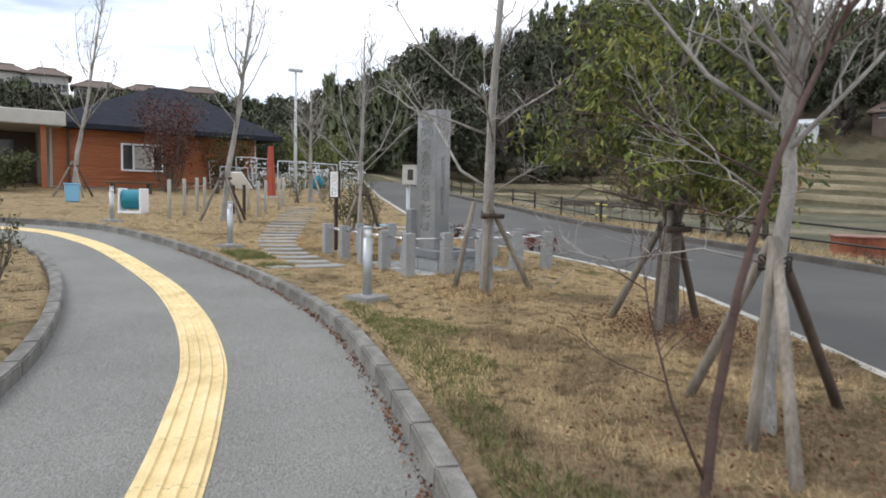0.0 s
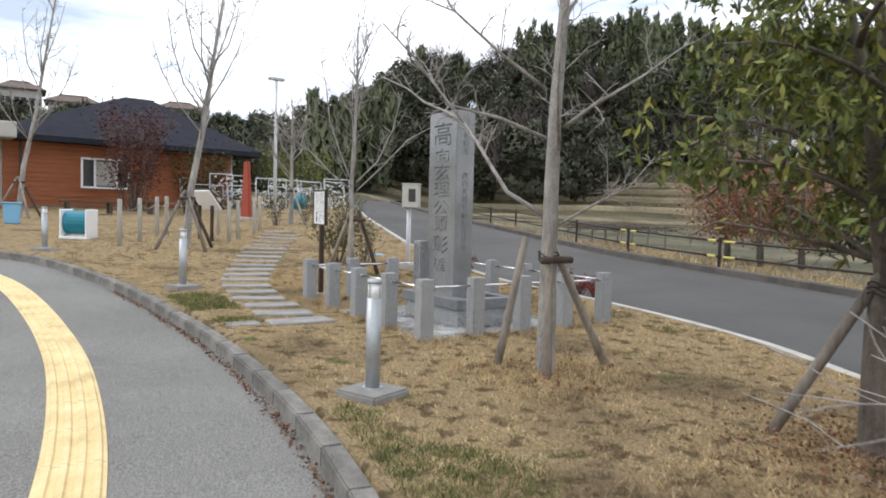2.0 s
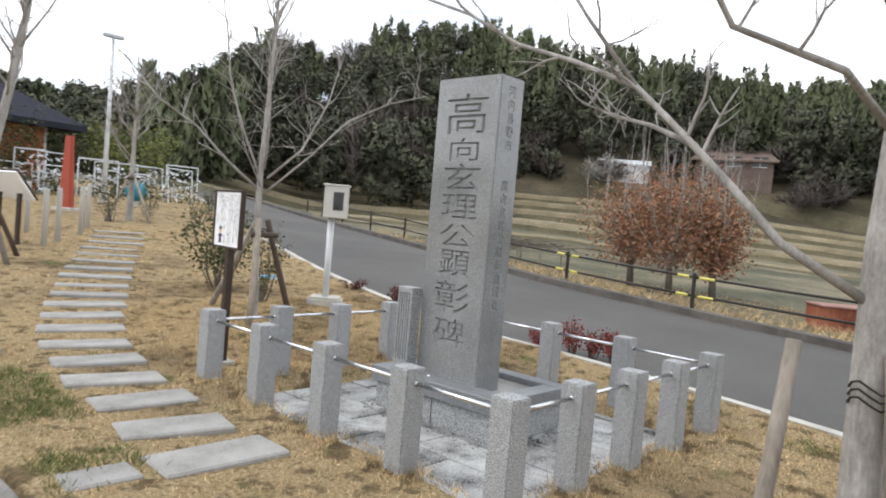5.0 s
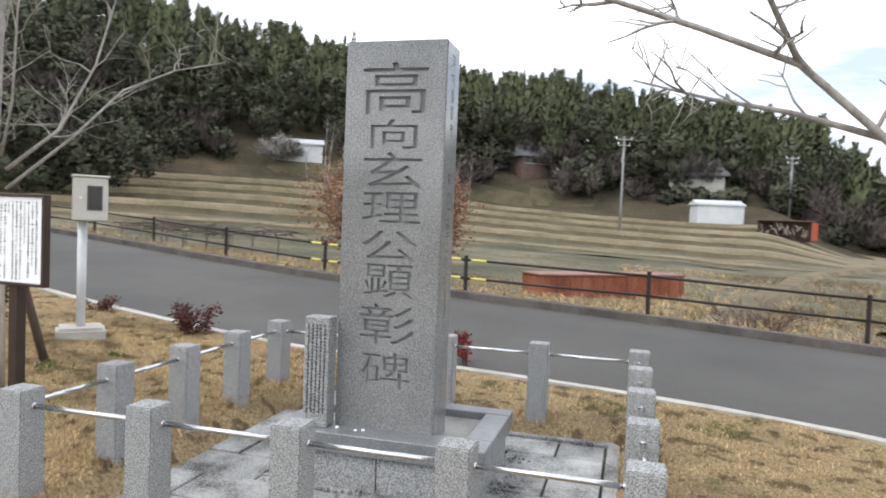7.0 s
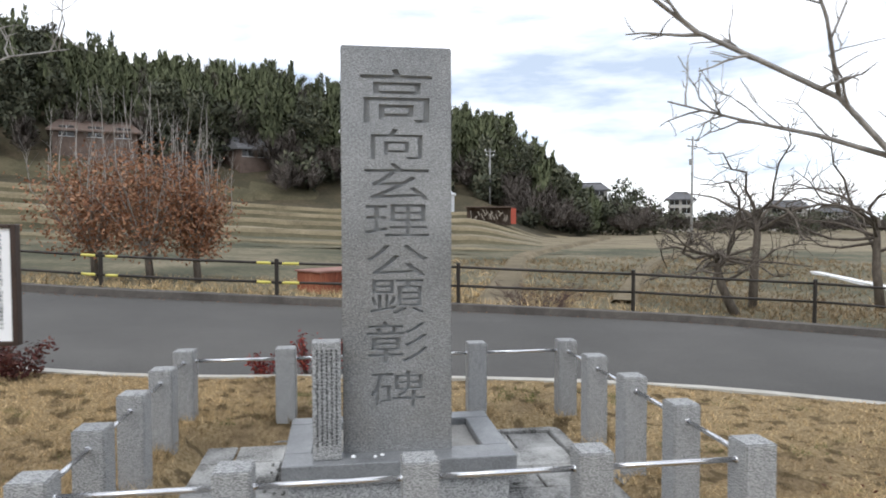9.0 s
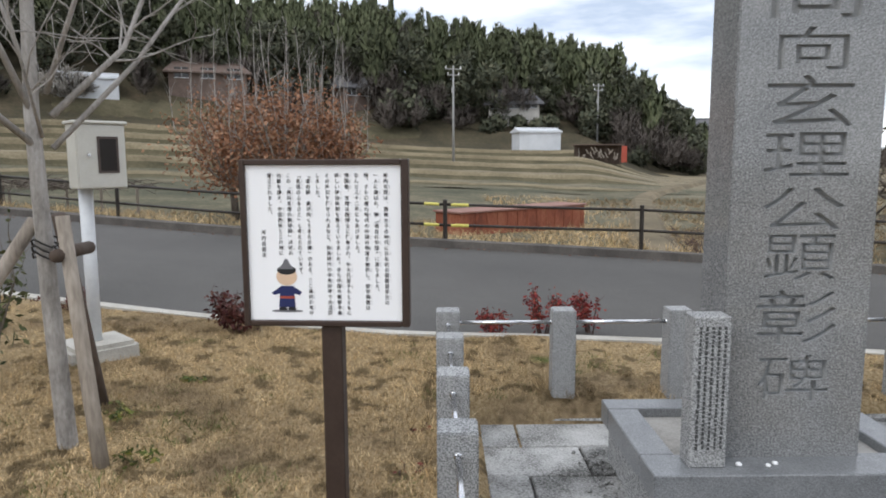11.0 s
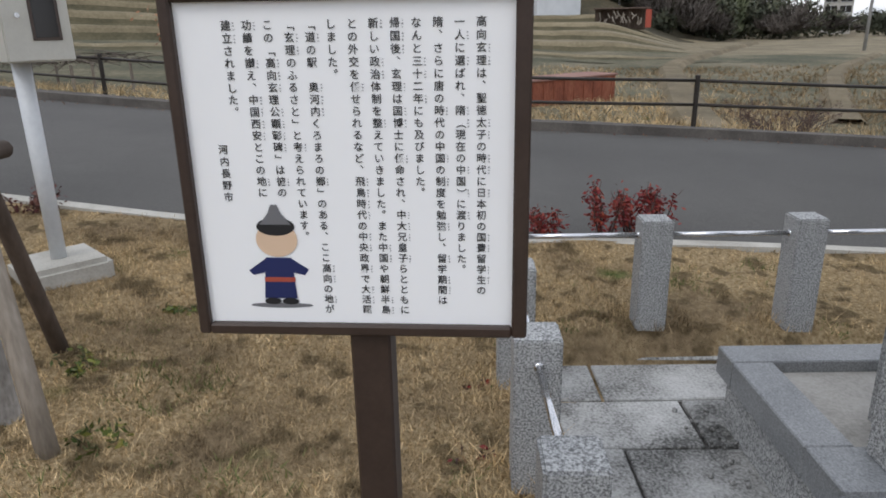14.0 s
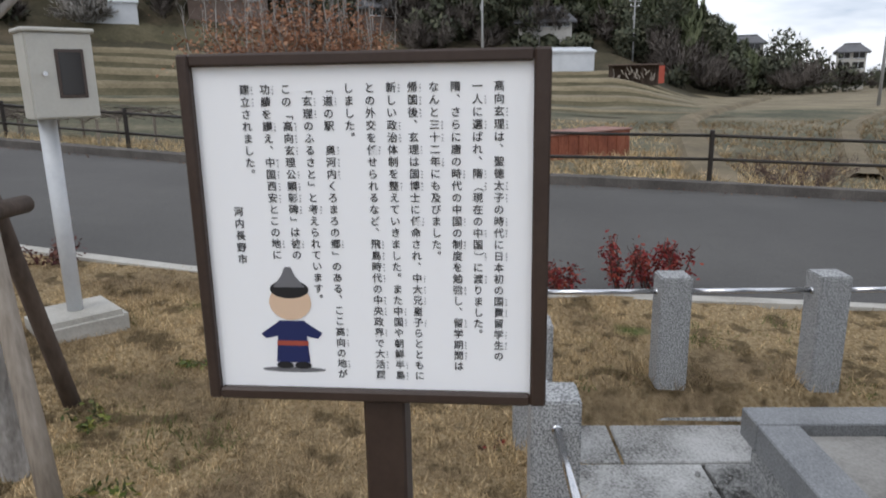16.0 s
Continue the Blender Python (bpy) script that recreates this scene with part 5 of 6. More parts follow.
# ---- poles, sheds and houses in the distance ----
def utility_pole(x, y, h, seed=0):
    t = thing("utility_pole", x, y, land_z(x, y) - 0.2, 20, "grey concrete utility pole with crossarms", "utility pole", "utility poles")
    b = bmesh.new()
    limb(b, [(0, 0, 0), (0, 0, h)], 0.13, 0.075, 10)
    part("pole", b, M_POLE, t, smooth=True)
    for z, w in ((h - 0.35, 0.8), (h - 0.9, 0.6)):
        part("crossarm", box(-0.05, -w, z, 0.05, w, z + 0.1), M_POLE, t)
        for s in (-0.9, 0.0, 0.9):
            b = bmesh.new()
            limb(b, [(0, s * w, z + 0.1), (0, s * w, z + 0.32)], 0.05, 0.035, 7)
            part("insulator", b, M_SIGN, t)
    b = bmesh.new()
    limb(b, [(0.22, 0, h - 2.4), (0.22, 0, h - 1.9)], 0.11, 0.11, 9)
    part("transformer", b, M_POLE, t)


def spot(phi, r):
    return 2 + r * math.cos(radians(phi)), 9 + r * math.sin(radians(phi))


for phi, r, h in ((0.6, 66, 9.0), (-11.5, 90, 7.5), (-27.2, 62, 9.5)):
    utility_pole(*spot(phi, r), h)


def gable_house(name, x, y, rz, w, d, h, roof, wall_m, roof_m, label, lift=0.0, windows=3, hip=0.0, storeys=1, e=0.6):
    """A house: walls with thickness and openings, overhanging roof, windows."""
    t = thing(name, x, y, land_z(x, y) + lift, rz, label, "house" if "house" in name else "building")
    part("wall", box(-w / 2, -d / 2, -2.0 - lift, w / 2, d / 2, h), wall_m, t)
    v = [(-w / 2 - e, -d / 2 - e, h - 0.1), (w / 2 + e, -d / 2 - e, h - 0.1), (w / 2 + e, d / 2 + e, h - 0.1), (-w / 2 - e, d / 2 + e, h - 0.1), (-w / 2 - e + hip, 0, h + roof), (w / 2 + e - hip, 0, h + roof)]
    v += [(a, b_, c - 0.18) for a, b_, c in v[:4]]
    f = [(0, 1, 5, 4), (2, 3, 4, 5), (0, 4, 3), (1, 2, 5), (0, 3, 2, 1)[::-1], (6, 7, 1, 0), (7, 8, 2, 1), (8, 9, 3, 2), (9, 6, 0, 3), (6, 9, 8, 7)]
    f.pop(4)
    mesh_from("roof", v, f, roof_m, t)
    part("ridge", box(-w / 2 - e + hip, -0.14, h + roof - 0.06, w / 2 + e - hip, 0.14, h + roof + 0.14, 0.03), roof_m, t)
    for s in range(storeys):
        for k in range(windows):
            cx = -w / 2 + w * (k + 0.5) / windows
            zz = 0.6 + s * 1.6 if storeys > 1 else 0.9
            for yy, sg in ((-d / 2, -1), (d / 2, 1)):
                win = part("window", box(cx - 0.8, min(yy, yy + sg * 0.05), zz, cx + 0.8, max(yy, yy + sg * 0.05), zz + (1.0 if storeys > 1 else 1.2)), M_GLASSDARK, t)
                part("window_frame", box(cx - 0.86, min(yy, yy + sg * 0.08), zz - 0.08, cx + 0.86, max(yy, yy + sg * 0.08), zz - 0.01), M_WHITEWALL, win)
                part("window_frame", box(cx - 0.03, min(yy + sg * 0.055, yy + sg * 0.08), zz, cx + 0.03, max(yy + sg * 0.055, yy + sg * 0.08), zz + 1.2), M_WHITEWALL, win)
    return t


def facing(phi):
    return phi + 90


x, y = spot(-6.5, 82)
gable_house("shed", x, y, facing(-6.5) + 20, 5.0, 2.6, 2.2, 0.2, M_WHITEWALL, M_WHITEWALL, "white corrugated sheet shed on the terrace", 0.1, 0, e=0.15)
x, y = spot(-4.9, 95)
gable_house("farmhouse", x, y, facing(-4.9), 6.6, 5, 1.6, 1.8, M_PLASTER, M_TILE, "farmhouse with a grey tiled roof at the wood's edge", 7.5 - land_z(x, y), 3, 1.6)
x, y = spot(19, 94)
gable_house("farmhouse", x, y, facing(19), 9, 5, 1.7, 1.2, M_BROWNROOF, M_BROWNROOF, "long low brown-roofed farmhouse below the wood", 0.5, 3, 1.0)
x, y = spot(8.2, 96)
gable_house("farmhouse", x, y, facing(8) + 30, 4.6, 4.4, 2.0, 1.4, M_BROWNROOF, M_TILE, "small brown-roofed house among bushes", 0.2, 2, 0.6)
x, y = spot(27.2, 91)
gable_house("shed", x, y, facing(27), 6.2, 3, 1.5, 0.4, M_WHITEWALL, M_WHITEWALL, "low pale shed half hidden at the wood's edge", 0.0, 0, e=0.2)
for phi, r, w, lift in ((-20.0, 130, 5.5, 5.7), (-26.9, 135, 4.2, 2.7), (-34.5, 150, 7, 2.6), (-38.0, 190, 10, 2.0)):
    x, y = spot(phi, r)
    gable_house("house", x, y, facing(phi), w, 5, 3.3 if phi == -26.9 else 2.0, 1.2, M_PLASTER, M_TILE, "distant house with pale walls and a grey tiled roof", lift, 2, 1.5, 2 if phi == -26.9 else 1)
x, y = spot(-11.3, 76)
wood = thing("wood_shed", x, y, land_z(x, y), facing(-11.3) - 180, "open-fronted shed stacked with firewood and a red sheet", "shed")
for sx in (-2.3, -0.8, 0.8, 2.3):
    part("post", box(sx - 0.06, -0.6, -0.3, sx + 0.06, -0.48, 1.7), M_STAKEDARK, wood)
part("shed_roof", box(-2.7, -0.9, 1.7, 2.7, 1.3, 1.8), M_BROWNROOF, wood)
part("back_wall", box(-2.5, 0.9, -0.3, 2.5, 1.0, 1.7), M_STAKEDARK, wood)
part("red_sheet", box(2.35, -0.9, -0.1, 2.9, -0.84, 1.6), M_REDPAINT, wood)
rg = random.Random(17)
for k in range(28):
    b = bmesh.new()
    px_, pz = rg.uniform(-2.2, 2.1), rg.uniform(0.1, 1.0)
    limb(b, [(px_, -0.75, pz), (px_ + rg.uniform(-0.35, 0.35), -0.7, pz + rg.uniform(0.25, 0.6))], 0.07, 0.06, 6)
    part("log", b, M_STAKE, wood)

# ---- the park building and the things on the far lawn ----
hall = thing("park_building", 5.2, 37.2, base_z(5.2, 35) - 0.1, 6, "low park building with orange boards and a dark hipped roof", "building")
part("wall", box(-3.9, -2.5, -0.6, 5.4, 8.5, 2.95), M_PLASTER, hall)
for k in range(15):
    part("board", box(-3.8, -2.56, 0.12 + 0.185 * k, 5.3, -2.505, 0.30 + 0.185 * k, 0.008), M_SIDING, hall)
win = part("window", box(-1.0, -2.6, 0.95, 0.7, -2.565, 2.05), M_GLASSDARK, hall)
part("curtain", box(-0.5, -2.606, 1.0, 0.3, -2.602, 2.0), M_PLASTER, win)
for a in ((-1.08, 0.87, 0.78, 0.95), (-1.08, 2.05, 0.78, 2.13)):
    part("window_frame", box(a[0], -2.66, a[1], a[2], -2.57, a[3]), M_SIGN, win)
for cx in (-1.04, -0.55, 0.3, 0.74):
    part("window_frame", box(cx - 0.04, -2.655, 0.95, cx + 0.04, -2.575, 2.05), M_SIGN, win)
v = [(-4.6, -3.3, 2.85), (6.5, -3.3, 2.85), (6.5, 9.3, 2.85), (-4.6, 9.3, 2.85), (2.1, 3.0, 5.6), (3.3, 3.0, 5.6)]
v += [(a, b_, c - 0.22) for a, b_, c in v[:4]]
mesh_from("roof", v, [(0, 1, 5, 4), (2, 3, 4, 5), (3, 0, 4), (1, 2, 5), (6, 7, 1, 0), (7, 8, 2, 1), (8, 9, 3, 2), (9, 6, 0, 3), (9, 8, 7, 6)], M_ROOF, hall)
part("porch_roof", box(-12.0, -4.0, 2.6, -3.5, 6.0, 3.2, 0.04), M_PLASTER, hall)
part("porch_back", box(-12.0, 1.0, -0.5, -3.95, 1.2, 2.6), M_BROWNTRIM, hall)
for k in range(4):
    part("porch_post", box(-11.0 + 2.2 * k, -3.7, -0.5, -10.8 + 2.2 * k, -3.5, 2.6), M_SIDING, hall)
for k in range(3):
    d = part("glass_door", box(-10.6 + 2.2 * k, 0.93, 0.0, -9.2 + 2.2 * k, 0.97, 2.2), M_GLASSDARK, hall)
    part("notice", box(-10.3 + 2.2 * k, 0.9, 1.2, -9.9 + 2.2 * k, 0.925, 1.7), M_SIGN, d)
b = bmesh.new()
limb(b, [(-3.2, -2.68, 0), (-3.2, -2.68, 2.8)], 0.045, 0.045, 8)
part("downpipe", b, M_BROWNTRIM, hall)

lamp = thing("street_lamp", 11.05, 30.1, base_z(11.05, 30.1), 0, "tall white lamp post with a flat lamp head", "street lamp")
b = bmesh.new()
limb(b, [(0, 0, -0.1), (0, 0, 5.35)], 0.085, 0.05, 12)
part("post", b, M_WHITEPOLE, lamp, smooth=True)
part("lamp_head", box(-0.33, -0.1, 5.35, 0.33, 0.1, 5.47, 0.03, 2), M_ZINC, lamp)
b = bmesh.new()
limb(b, [(0, 0, -0.1), (0, 0, 0.28)], 0.16, 0.15, 12)
part("foot", b, M_EDGE, lamp)

globe = thing("teal_globe", 11.6, 28.9, base_z(11.6, 28.9), 0, "teal plastic globe planter with small spikes", "globe planter")
b = bmesh.new()
bmesh.ops.create_icosphere(b, subdivisions=3, radius=0.34)
for v in b.verts:
    v.co.z = v.co.z * 0.92 + 0.45
part("ball", b, M_TEAL, globe, smooth=True)
b = bmesh.new()
limb(b, [(0, 0, -0.1), (0, 0, 0.18)], 0.16, 0.12, 12)
part("foot", b, M_EDGE, globe)
for k in range(8):
    b = bmesh.new()
    q = polar(k * 45, 0.22, 0.68)
    limb(b, [q, q + polar(k * 45, 0.07, 0.16)], 0.03, 0.004, 6)
    part("spike", b, M_TEAL, globe)

stele2 = thing("red_marker", 8.9, 27.0, base_z(8.9, 27.0), 35, "tall narrow red marker post with a pointed top", "marker post")
b = box(-0.11, -0.2, -0.1, 0.11, 0.2, 2.05, 0.03, 2)
for v in b.verts:
    if v.co.z > 1.9:
        v.co.y *= 0.45
        v.co.x *= 0.7
part("slab", b, M_REDPAINT, stele2)
part("foot", box(-0.22, -0.3, -0.1, 0.22, 0.3, 0.08, 0.02), M_EDGE, stele2)

reel = thing("hose_reel", 2.95, 20.45, base_z(2.95, 20.45), -30, "teal hose reel in a white plastic frame on the grass", "hose reel")
b = bmesh.new()
limb(b, [(-0.24, 0, 0.36), (0.24, 0, 0.36)], 0.27, 0.27, 20)
part("drum", b, M_TEAL, reel)
for sx in (-0.3, 0.26):
    b = box(sx, -0.3, 0.0, sx + 0.04, 0.3, 0.66, 0.015)
    part("side_frame", b, M_SIGN, reel)
part("base", box(-0.3, -0.32, -0.02, 0.3, 0.32, 0.05, 0.01), M_SIGN, reel)

tub = thing("blue_tub", 1.75, 24.6, base_z(1.75, 24.6), 0, "light blue plastic tub standing on the grass", "tub")
b = box(-0.21, -0.21, 0, 0.21, 0.21, 0.56, 0.03, 2)
for v in b.verts:
    v.co.x *= 0.85 + 0.27 * v.co.z
    v.co.y *= 0.85 + 0.27 * v.co.z
part("tub_body", b, M_LIGHTBLUE, tub)
part("rim", box(-0.235, -0.235, 0.55, 0.235, 0.235, 0.59, 0.01), M_LIGHTBLUE, tub)

board = thing("slanted_board", 5.65, 19.9, base_z(5.65, 19.9), -68, "slanted white information board on dark legs", "sign")
for sx in (-0.24, 0.24):
    part("leg", box(sx - 0.03, -0.03, -0.1, sx + 0.03, 0.03, 0.85), M_SIGNBROWN, board)
part("panel", box(-0.38, -0.02, -0.3, 0.38, 0.02, 0.3, 0.008, m=pose(0, 0, 0.98, 40, 0, 0)), M_SIGN, board)
part("panel_back", box(-0.4, 0.022, -0.32, 0.4, 0.04, 0.32, m=pose(0, 0, 0.98, 40, 0, 0)), M_SIGNBROWN, board)

# short posts with a rope
rope_xy = [(3.55, 18.7), (4.1, 19.6), (4.7, 20.8), (5.05, 21.4), (6.45, 21.7), (6.1, 19.5), (6.5, 20.1), (7.35, 21.4), (7.9, 22.6)]
for x, y in rope_xy:
    t = thing("wooden_post", x, y, base_z(x, y), 0, "short pale round timber post on the lawn", "post", "short posts on the lawn")
    b = bmesh.new()
    limb(b, [(0, 0, -0.1), (0, 0, 0.95), (0, 0, 0.99)], 0.05, 0.045, 10)
    part("shaft", b, M_PLASTER, t, smooth=True)
for a, c in zip(rope_xy[:4], rope_xy[1:5]):
    b = bmesh.new()
    za, zc_ = base_z(*a) + 0.85, base_z(*c) + 0.85
    limb(b, [(a[0] + (c[0] - a[0]) * u, a[1] + (c[1] - a[1]) * u, za + (zc_ - za) * u - 0.5 * u * (1 - u)) for u in (0, 0.25, 0.5, 0.75, 1)], 0.012, 0.012, 6)
    tagged(part("rope", b, M_STAKE), "sagging grey rope between short posts", "rope", "ropes between the short posts")

for bx, by in ((4.2, 30.0), (7.0, 30.5)):
    t = thing("picnic_bench", bx, by, base_z(bx, by), 10, "dark timber picnic bench on the far lawn", "bench", "benches")
    part("seat", box(-0.9, -0.2, 0.4, 0.9, 0.2, 0.47, 0.01), M_STAKEDARK, t)
    part("leg", box(-0.75, -0.18, -0.1, -0.65, 0.18, 0.4), M_STAKEDARK, t)
    part("leg", box(0.65, -0.18, -0.1, 0.75, 0.18, 0.4), M_STAKEDARK, t)

# pale frames and clutter by the nursery
rg = random.Random(23)
for k in range(12):
    x, y = 8.6 + 0.62 * k + rg.uniform(-0.2, 0.2), 33.6 - 0.12 * k + rg.uniform(-0.8, 1.4)
    t = thing("nursery_frame", x, y, base_z(x, y), rg.uniform(-40, 40), "pale pipe frame hung with ragged white netting", "plant frame", "nursery frames")
    w, h = rg.uniform(0.8, 1.6), rg.uniform(0.9, 1.6)
    for sx in (-w / 2, w / 2):
        b = bmesh.new()
        limb(b, [(sx, 0, -0.1), (sx, 0.1, h)], 0.025, 0.025, 6)
        part("upright", b, M_WHITEPOLE, t)
    b = bmesh.new()
    limb(b, [(-w / 2, 0.1, h), (w / 2, 0.1, h)], 0.025, 0.025, 6)
    part("bar", b, M_WHITEPOLE, t)
    leaf_cloud("netting", [(rg.uniform(-w / 2, w / 2), rg.gauss(0.05, 0.15), rg.uniform(0.15, h)) for _ in range(60)], 0.09, M_WHITEWALL, t, seed=k)["kind"] = "stuff"
    leaf_cloud("plants", [(rg.uniform(-w / 2, w / 2), rg.gauss(0.1, 0.3), abs(rg.gauss(0, 0.4 * h))) for _ in range(160)], 0.06, M_LEAFDULL, t, seed=k + 50)["kind"] = "stuff"

for x, y, h, w, s, m_, lb in ((6.1, 32.6, 4.4, 2.6, 111, M_LEAFMAROON, "tall reddish bare bush against the park building"), (9.2, 35.0, 2.8, 2.6, 112, M_LEAFDULL, "grey-green bush beside the park building"), (11.3, 36.5, 3.0, 3.2, 113, M_LEAFDULL, "grey-green bush near the nursery"), (14.0, 35.5, 3.0, 3.2, 114, M_LEAFGREEN, "yellow-green bamboo clump near the nursery"), (-0.3, 30.5, 1.6, 2.2, 115, M_LEAFDULL, "low dark bush by the porch")):
    shrub("large_bush", x, y, h, w, 26, 3600, 0.06, m_, M_BARKDARK, s, lb)
for k, (x, y) in enumerate(((9.0, 24.0), (10.4, 25.2), (11.0, 23.6), (12.2, 25.0))):
    shrub("young_shrub", x, y, 1.1, 0.9, 9, 260, 0.03, M_LEAFDULL, M_BARKDARK, 120 + k, "small thin shrub tied to stakes beside the lane", group="staked shrubs")


# ---- woods on the hill ----
def woods(name, trees, size, material, seed, label, per=900, form="broad", stretch=1.2, category="woods", kind="stuff"):
    """Crowns of many small leaves gathered in clumps, plumes or bare twigs."""
    rs = np.random.RandomState(seed)
    places, ways, lies = [], [], []
    for x, y, z0, h, w in trees:
        k = int(per * (0.75 + 0.5 * rs.rand()))
        if form == "plume":
            m = 6
            a0 = rs.rand(m) * 2 * np.pi
            foot = np.stack([x + 0.7 * w * rs.rand(m) * np.cos(a0), y + 0.7 * w * rs.rand(m) * np.sin(a0)], 1)
            lean, tall = rs.normal(0, 0.09, (m, 2)) * h, h * rs.uniform(0.78, 1.04, m)
            i, u = rs.randint(0, m, k), rs.rand(k) ** 0.75
            thick = w * 0.5 * np.sin(np.pi * np.clip(0.1 + 0.88 * u, 0, 1)) ** 0.75
            a = rs.rand(k) * 2 * np.pi
            rad = thick * np.sqrt(rs.rand(k))
            c = np.stack([foot[i, 0] + lean[i, 0] * u ** 2 + rad * np.cos(a), foot[i, 1] + lean[i, 1] * u ** 2 + rad * np.sin(a), z0 + tall[i] * (0.05 + 0.95 * u)], 1)
            out = np.stack([np.cos(a), np.sin(a), 0.25 + 0.5 * u], 1)
            way = out * 0.35 + rs.normal(0, 0.3, (k, 3)) + np.stack([0 * u, 0 * u, 0.9 + 0 * u], 1)
        elif form == "twig":
            m = 16
            d = rs.normal(0, 1, (m, 3))
            d[:, 2] = np.abs(d[:, 2]) * 0.9 + 0.35
            d /= np.linalg.norm(d, axis=1)[:, None]
            i, u = rs.randint(0, m, k), rs.rand(k) ** 0.7
            reach = np.array([w, w, h * 0.62])
            c = np.array([x, y, z0 + h * 0.3]) + d[i] * reach * u[:, None] + rs.normal(0, 0.10, (k, 3)) * reach
            out = d[i] + rs.normal(0, 0.35, (k, 3))
            way = d[i] + rs.normal(0, 0.45, (k, 3)) + np.array([0, 0, 0.5])
        else:
            m = 18
            u = rs.rand(m) ** 0.85
            a = rs.rand(m) * 2 * np.pi
            prof = w * np.sin(np.pi * np.clip(0.2 + 0.72 * u, 0, 1)) ** 0.7
            rad = prof * np.sqrt(rs.rand(m)) * 0.8
            mid = np.stack([x + rad * np.cos(a), y + rad * np.sin(a), z0 + h * (0.12 + 0.78 * u)], 1)
            big = w * rs.uniform(0.3, 0.5, m)
            i = rs.randint(0, m, k)
            d = rs.normal(0, 1, (k, 3))
            d /= np.linalg.norm(d, axis=1)[:, None]
            c = mid[i] + d * (big[i] * rs.uniform(0.6, 1.08, k))[:, None]
            out = d + 0.5 * (c - np.array([x, y, z0 + 0.5 * h])) / max(w, 0.4 * h)
            way = d * 0.6 + rs.normal(0, 0.6, (k, 3)) + np.array([0, 0, 0.3])
        places.append(c)
        lies.append(out + np.array([0, 0, 0.2]))
        ways.append(way)
    c, up, out = np.concatenate(places), np.concatenate(ways), np.concatenate(lies)
    k = len(c)
    up /= np.linalg.norm(up, axis=1)[:, None] + 1e-9
    out /= np.linalg.norm(out, axis=1)[:, None] + 1e-9
    sd = np.cross(up, out + rs.normal(0, 0.6, (k, 3)))
    sd /= np.linalg.norm(sd, axis=1)[:, None] + 1e-9
    s = (size * rs.uniform(0.5, 1.5, k))[:, None]
    p, q, tip = c - s * 0.45 * sd, c + s * 0.45 * sd, c + s * stretch * up
    turned = (np.cross(q - p, tip - p) * out).sum(1) < 0
    p[turned], q[turned] = q[turned].copy(), p[turned].copy()
    v = np.stack([p, q, tip], 1).reshape(-1, 3)
    f = np.arange(k * 3).reshape(-1, 3)
    ob = mesh_from(name, v.tolist(), f.tolist(), material, smooth=True)
    ob.data.normals_split_custom_set_from_vertices(np.repeat(out, 3, axis=0).tolist())
    return tagged(ob, label, category, kind=kind)


rg = random.Random(77)
dark, bamboo, bare = [], [], []
for row_, r in enumerate((94, 99, 104, 109, 114, 119, 124, 129)):
    phi = -19.5
    while phi < 112:
        p, rr_ = phi + rg.uniform(-0.7, 0.7), r + rg.uniform(-2, 2)
        x, y = spot(p, rr_)
        z0 = land_z(x, y)
        lim = math.tan(radians(treetop(p) + rg.uniform(-0.7, 0.8))) * rr_ + 1.9
        h = min(rg.uniform(8, 12), max(3.0, lim - z0))
        if z0 + 3 < lim + 2:
            w = rg.uniform(1.7, 2.6)
            kind_ = rg.random()
            if 50 < p < 60 and r > 112 or kind_ < 0.07 or (row_ == 0 and kind_ < 0.4):
                bare.append((x, y, z0, h * (0.55 if row_ == 0 else 1.0), w * (1.1 if row_ == 0 else 1.6)))
            elif (p < 42 and kind_ < 0.75 and r > 97) or kind_ < 0.2:
                bamboo.append((x, y, z0, h, w * 0.85))
            else:
                dark.append((x, y, z0, h, w))
        phi += 1.35 + rg.uniform(0, 0.5)
for r in (60, 65, 70, 75, 81, 88):
    p = 37.5 + 0.12 * (88 - r)
    while p < 76:
        x, y = spot(p + rg.uniform(-0.8, 0.8), r + rg.uniform(-2, 2))
        if p < 57 or r > 66:
            z0 = land_z(x, y)
            top = math.tan(radians(treetop(p) - 2.0)) * r + 1.9
            h = min(rg.uniform(5, 9), max(2.5, top - z0))
            (bare if rg.random() < 0.16 else dark).append((x, y, z0, h, rg.uniform(1.6, 2.5)))
        p += 130 / r
for k in range(14):
    x, y = spot(rg.uniform(59.5, 65.5), rg.uniform(54, 66))
    bamboo.append((x, y, land_z(x, y), rg.uniform(5, 8.5), 1.8))
woods("evergreen_woods", dark, 0.31, M_WOODS, 1, "dark evergreen woods covering the hill", per=1500)
woods("bamboo_woods", bamboo, 0.3, M_BAMBOO, 2, "olive bamboo groves with feathery tops on the hill", per=1400, form="plume", stretch=2.4)
woods("bare_woods", bare, 0.1, M_BAREWOODS, 3, "grey-brown leafless woods on the hill", per=1100, form="twig", stretch=9.0)

# scrub at the wood's foot and along the far plain
rg = random.Random(78)
scrub, plainwood = [], []
HOUSES = ((-4.9, 4.2), (-6.3, 3.2), (27.2, 3.5), (19.0, 4.5), (8.2, 2.6))
for k in range(190):
    p, r = rg.uniform(-15, 44), rg.uniform(87, 97)
    if any(abs(p - a) < b_ for a, b_ in HOUSES):
        continue
    x, y = spot(p, r)
    (scrub if rg.random() < 0.65 else plainwood).append((x, y, land_z(x, y), rg.uniform(2.0, 5.0), rg.uniform(1.4, 2.6)))
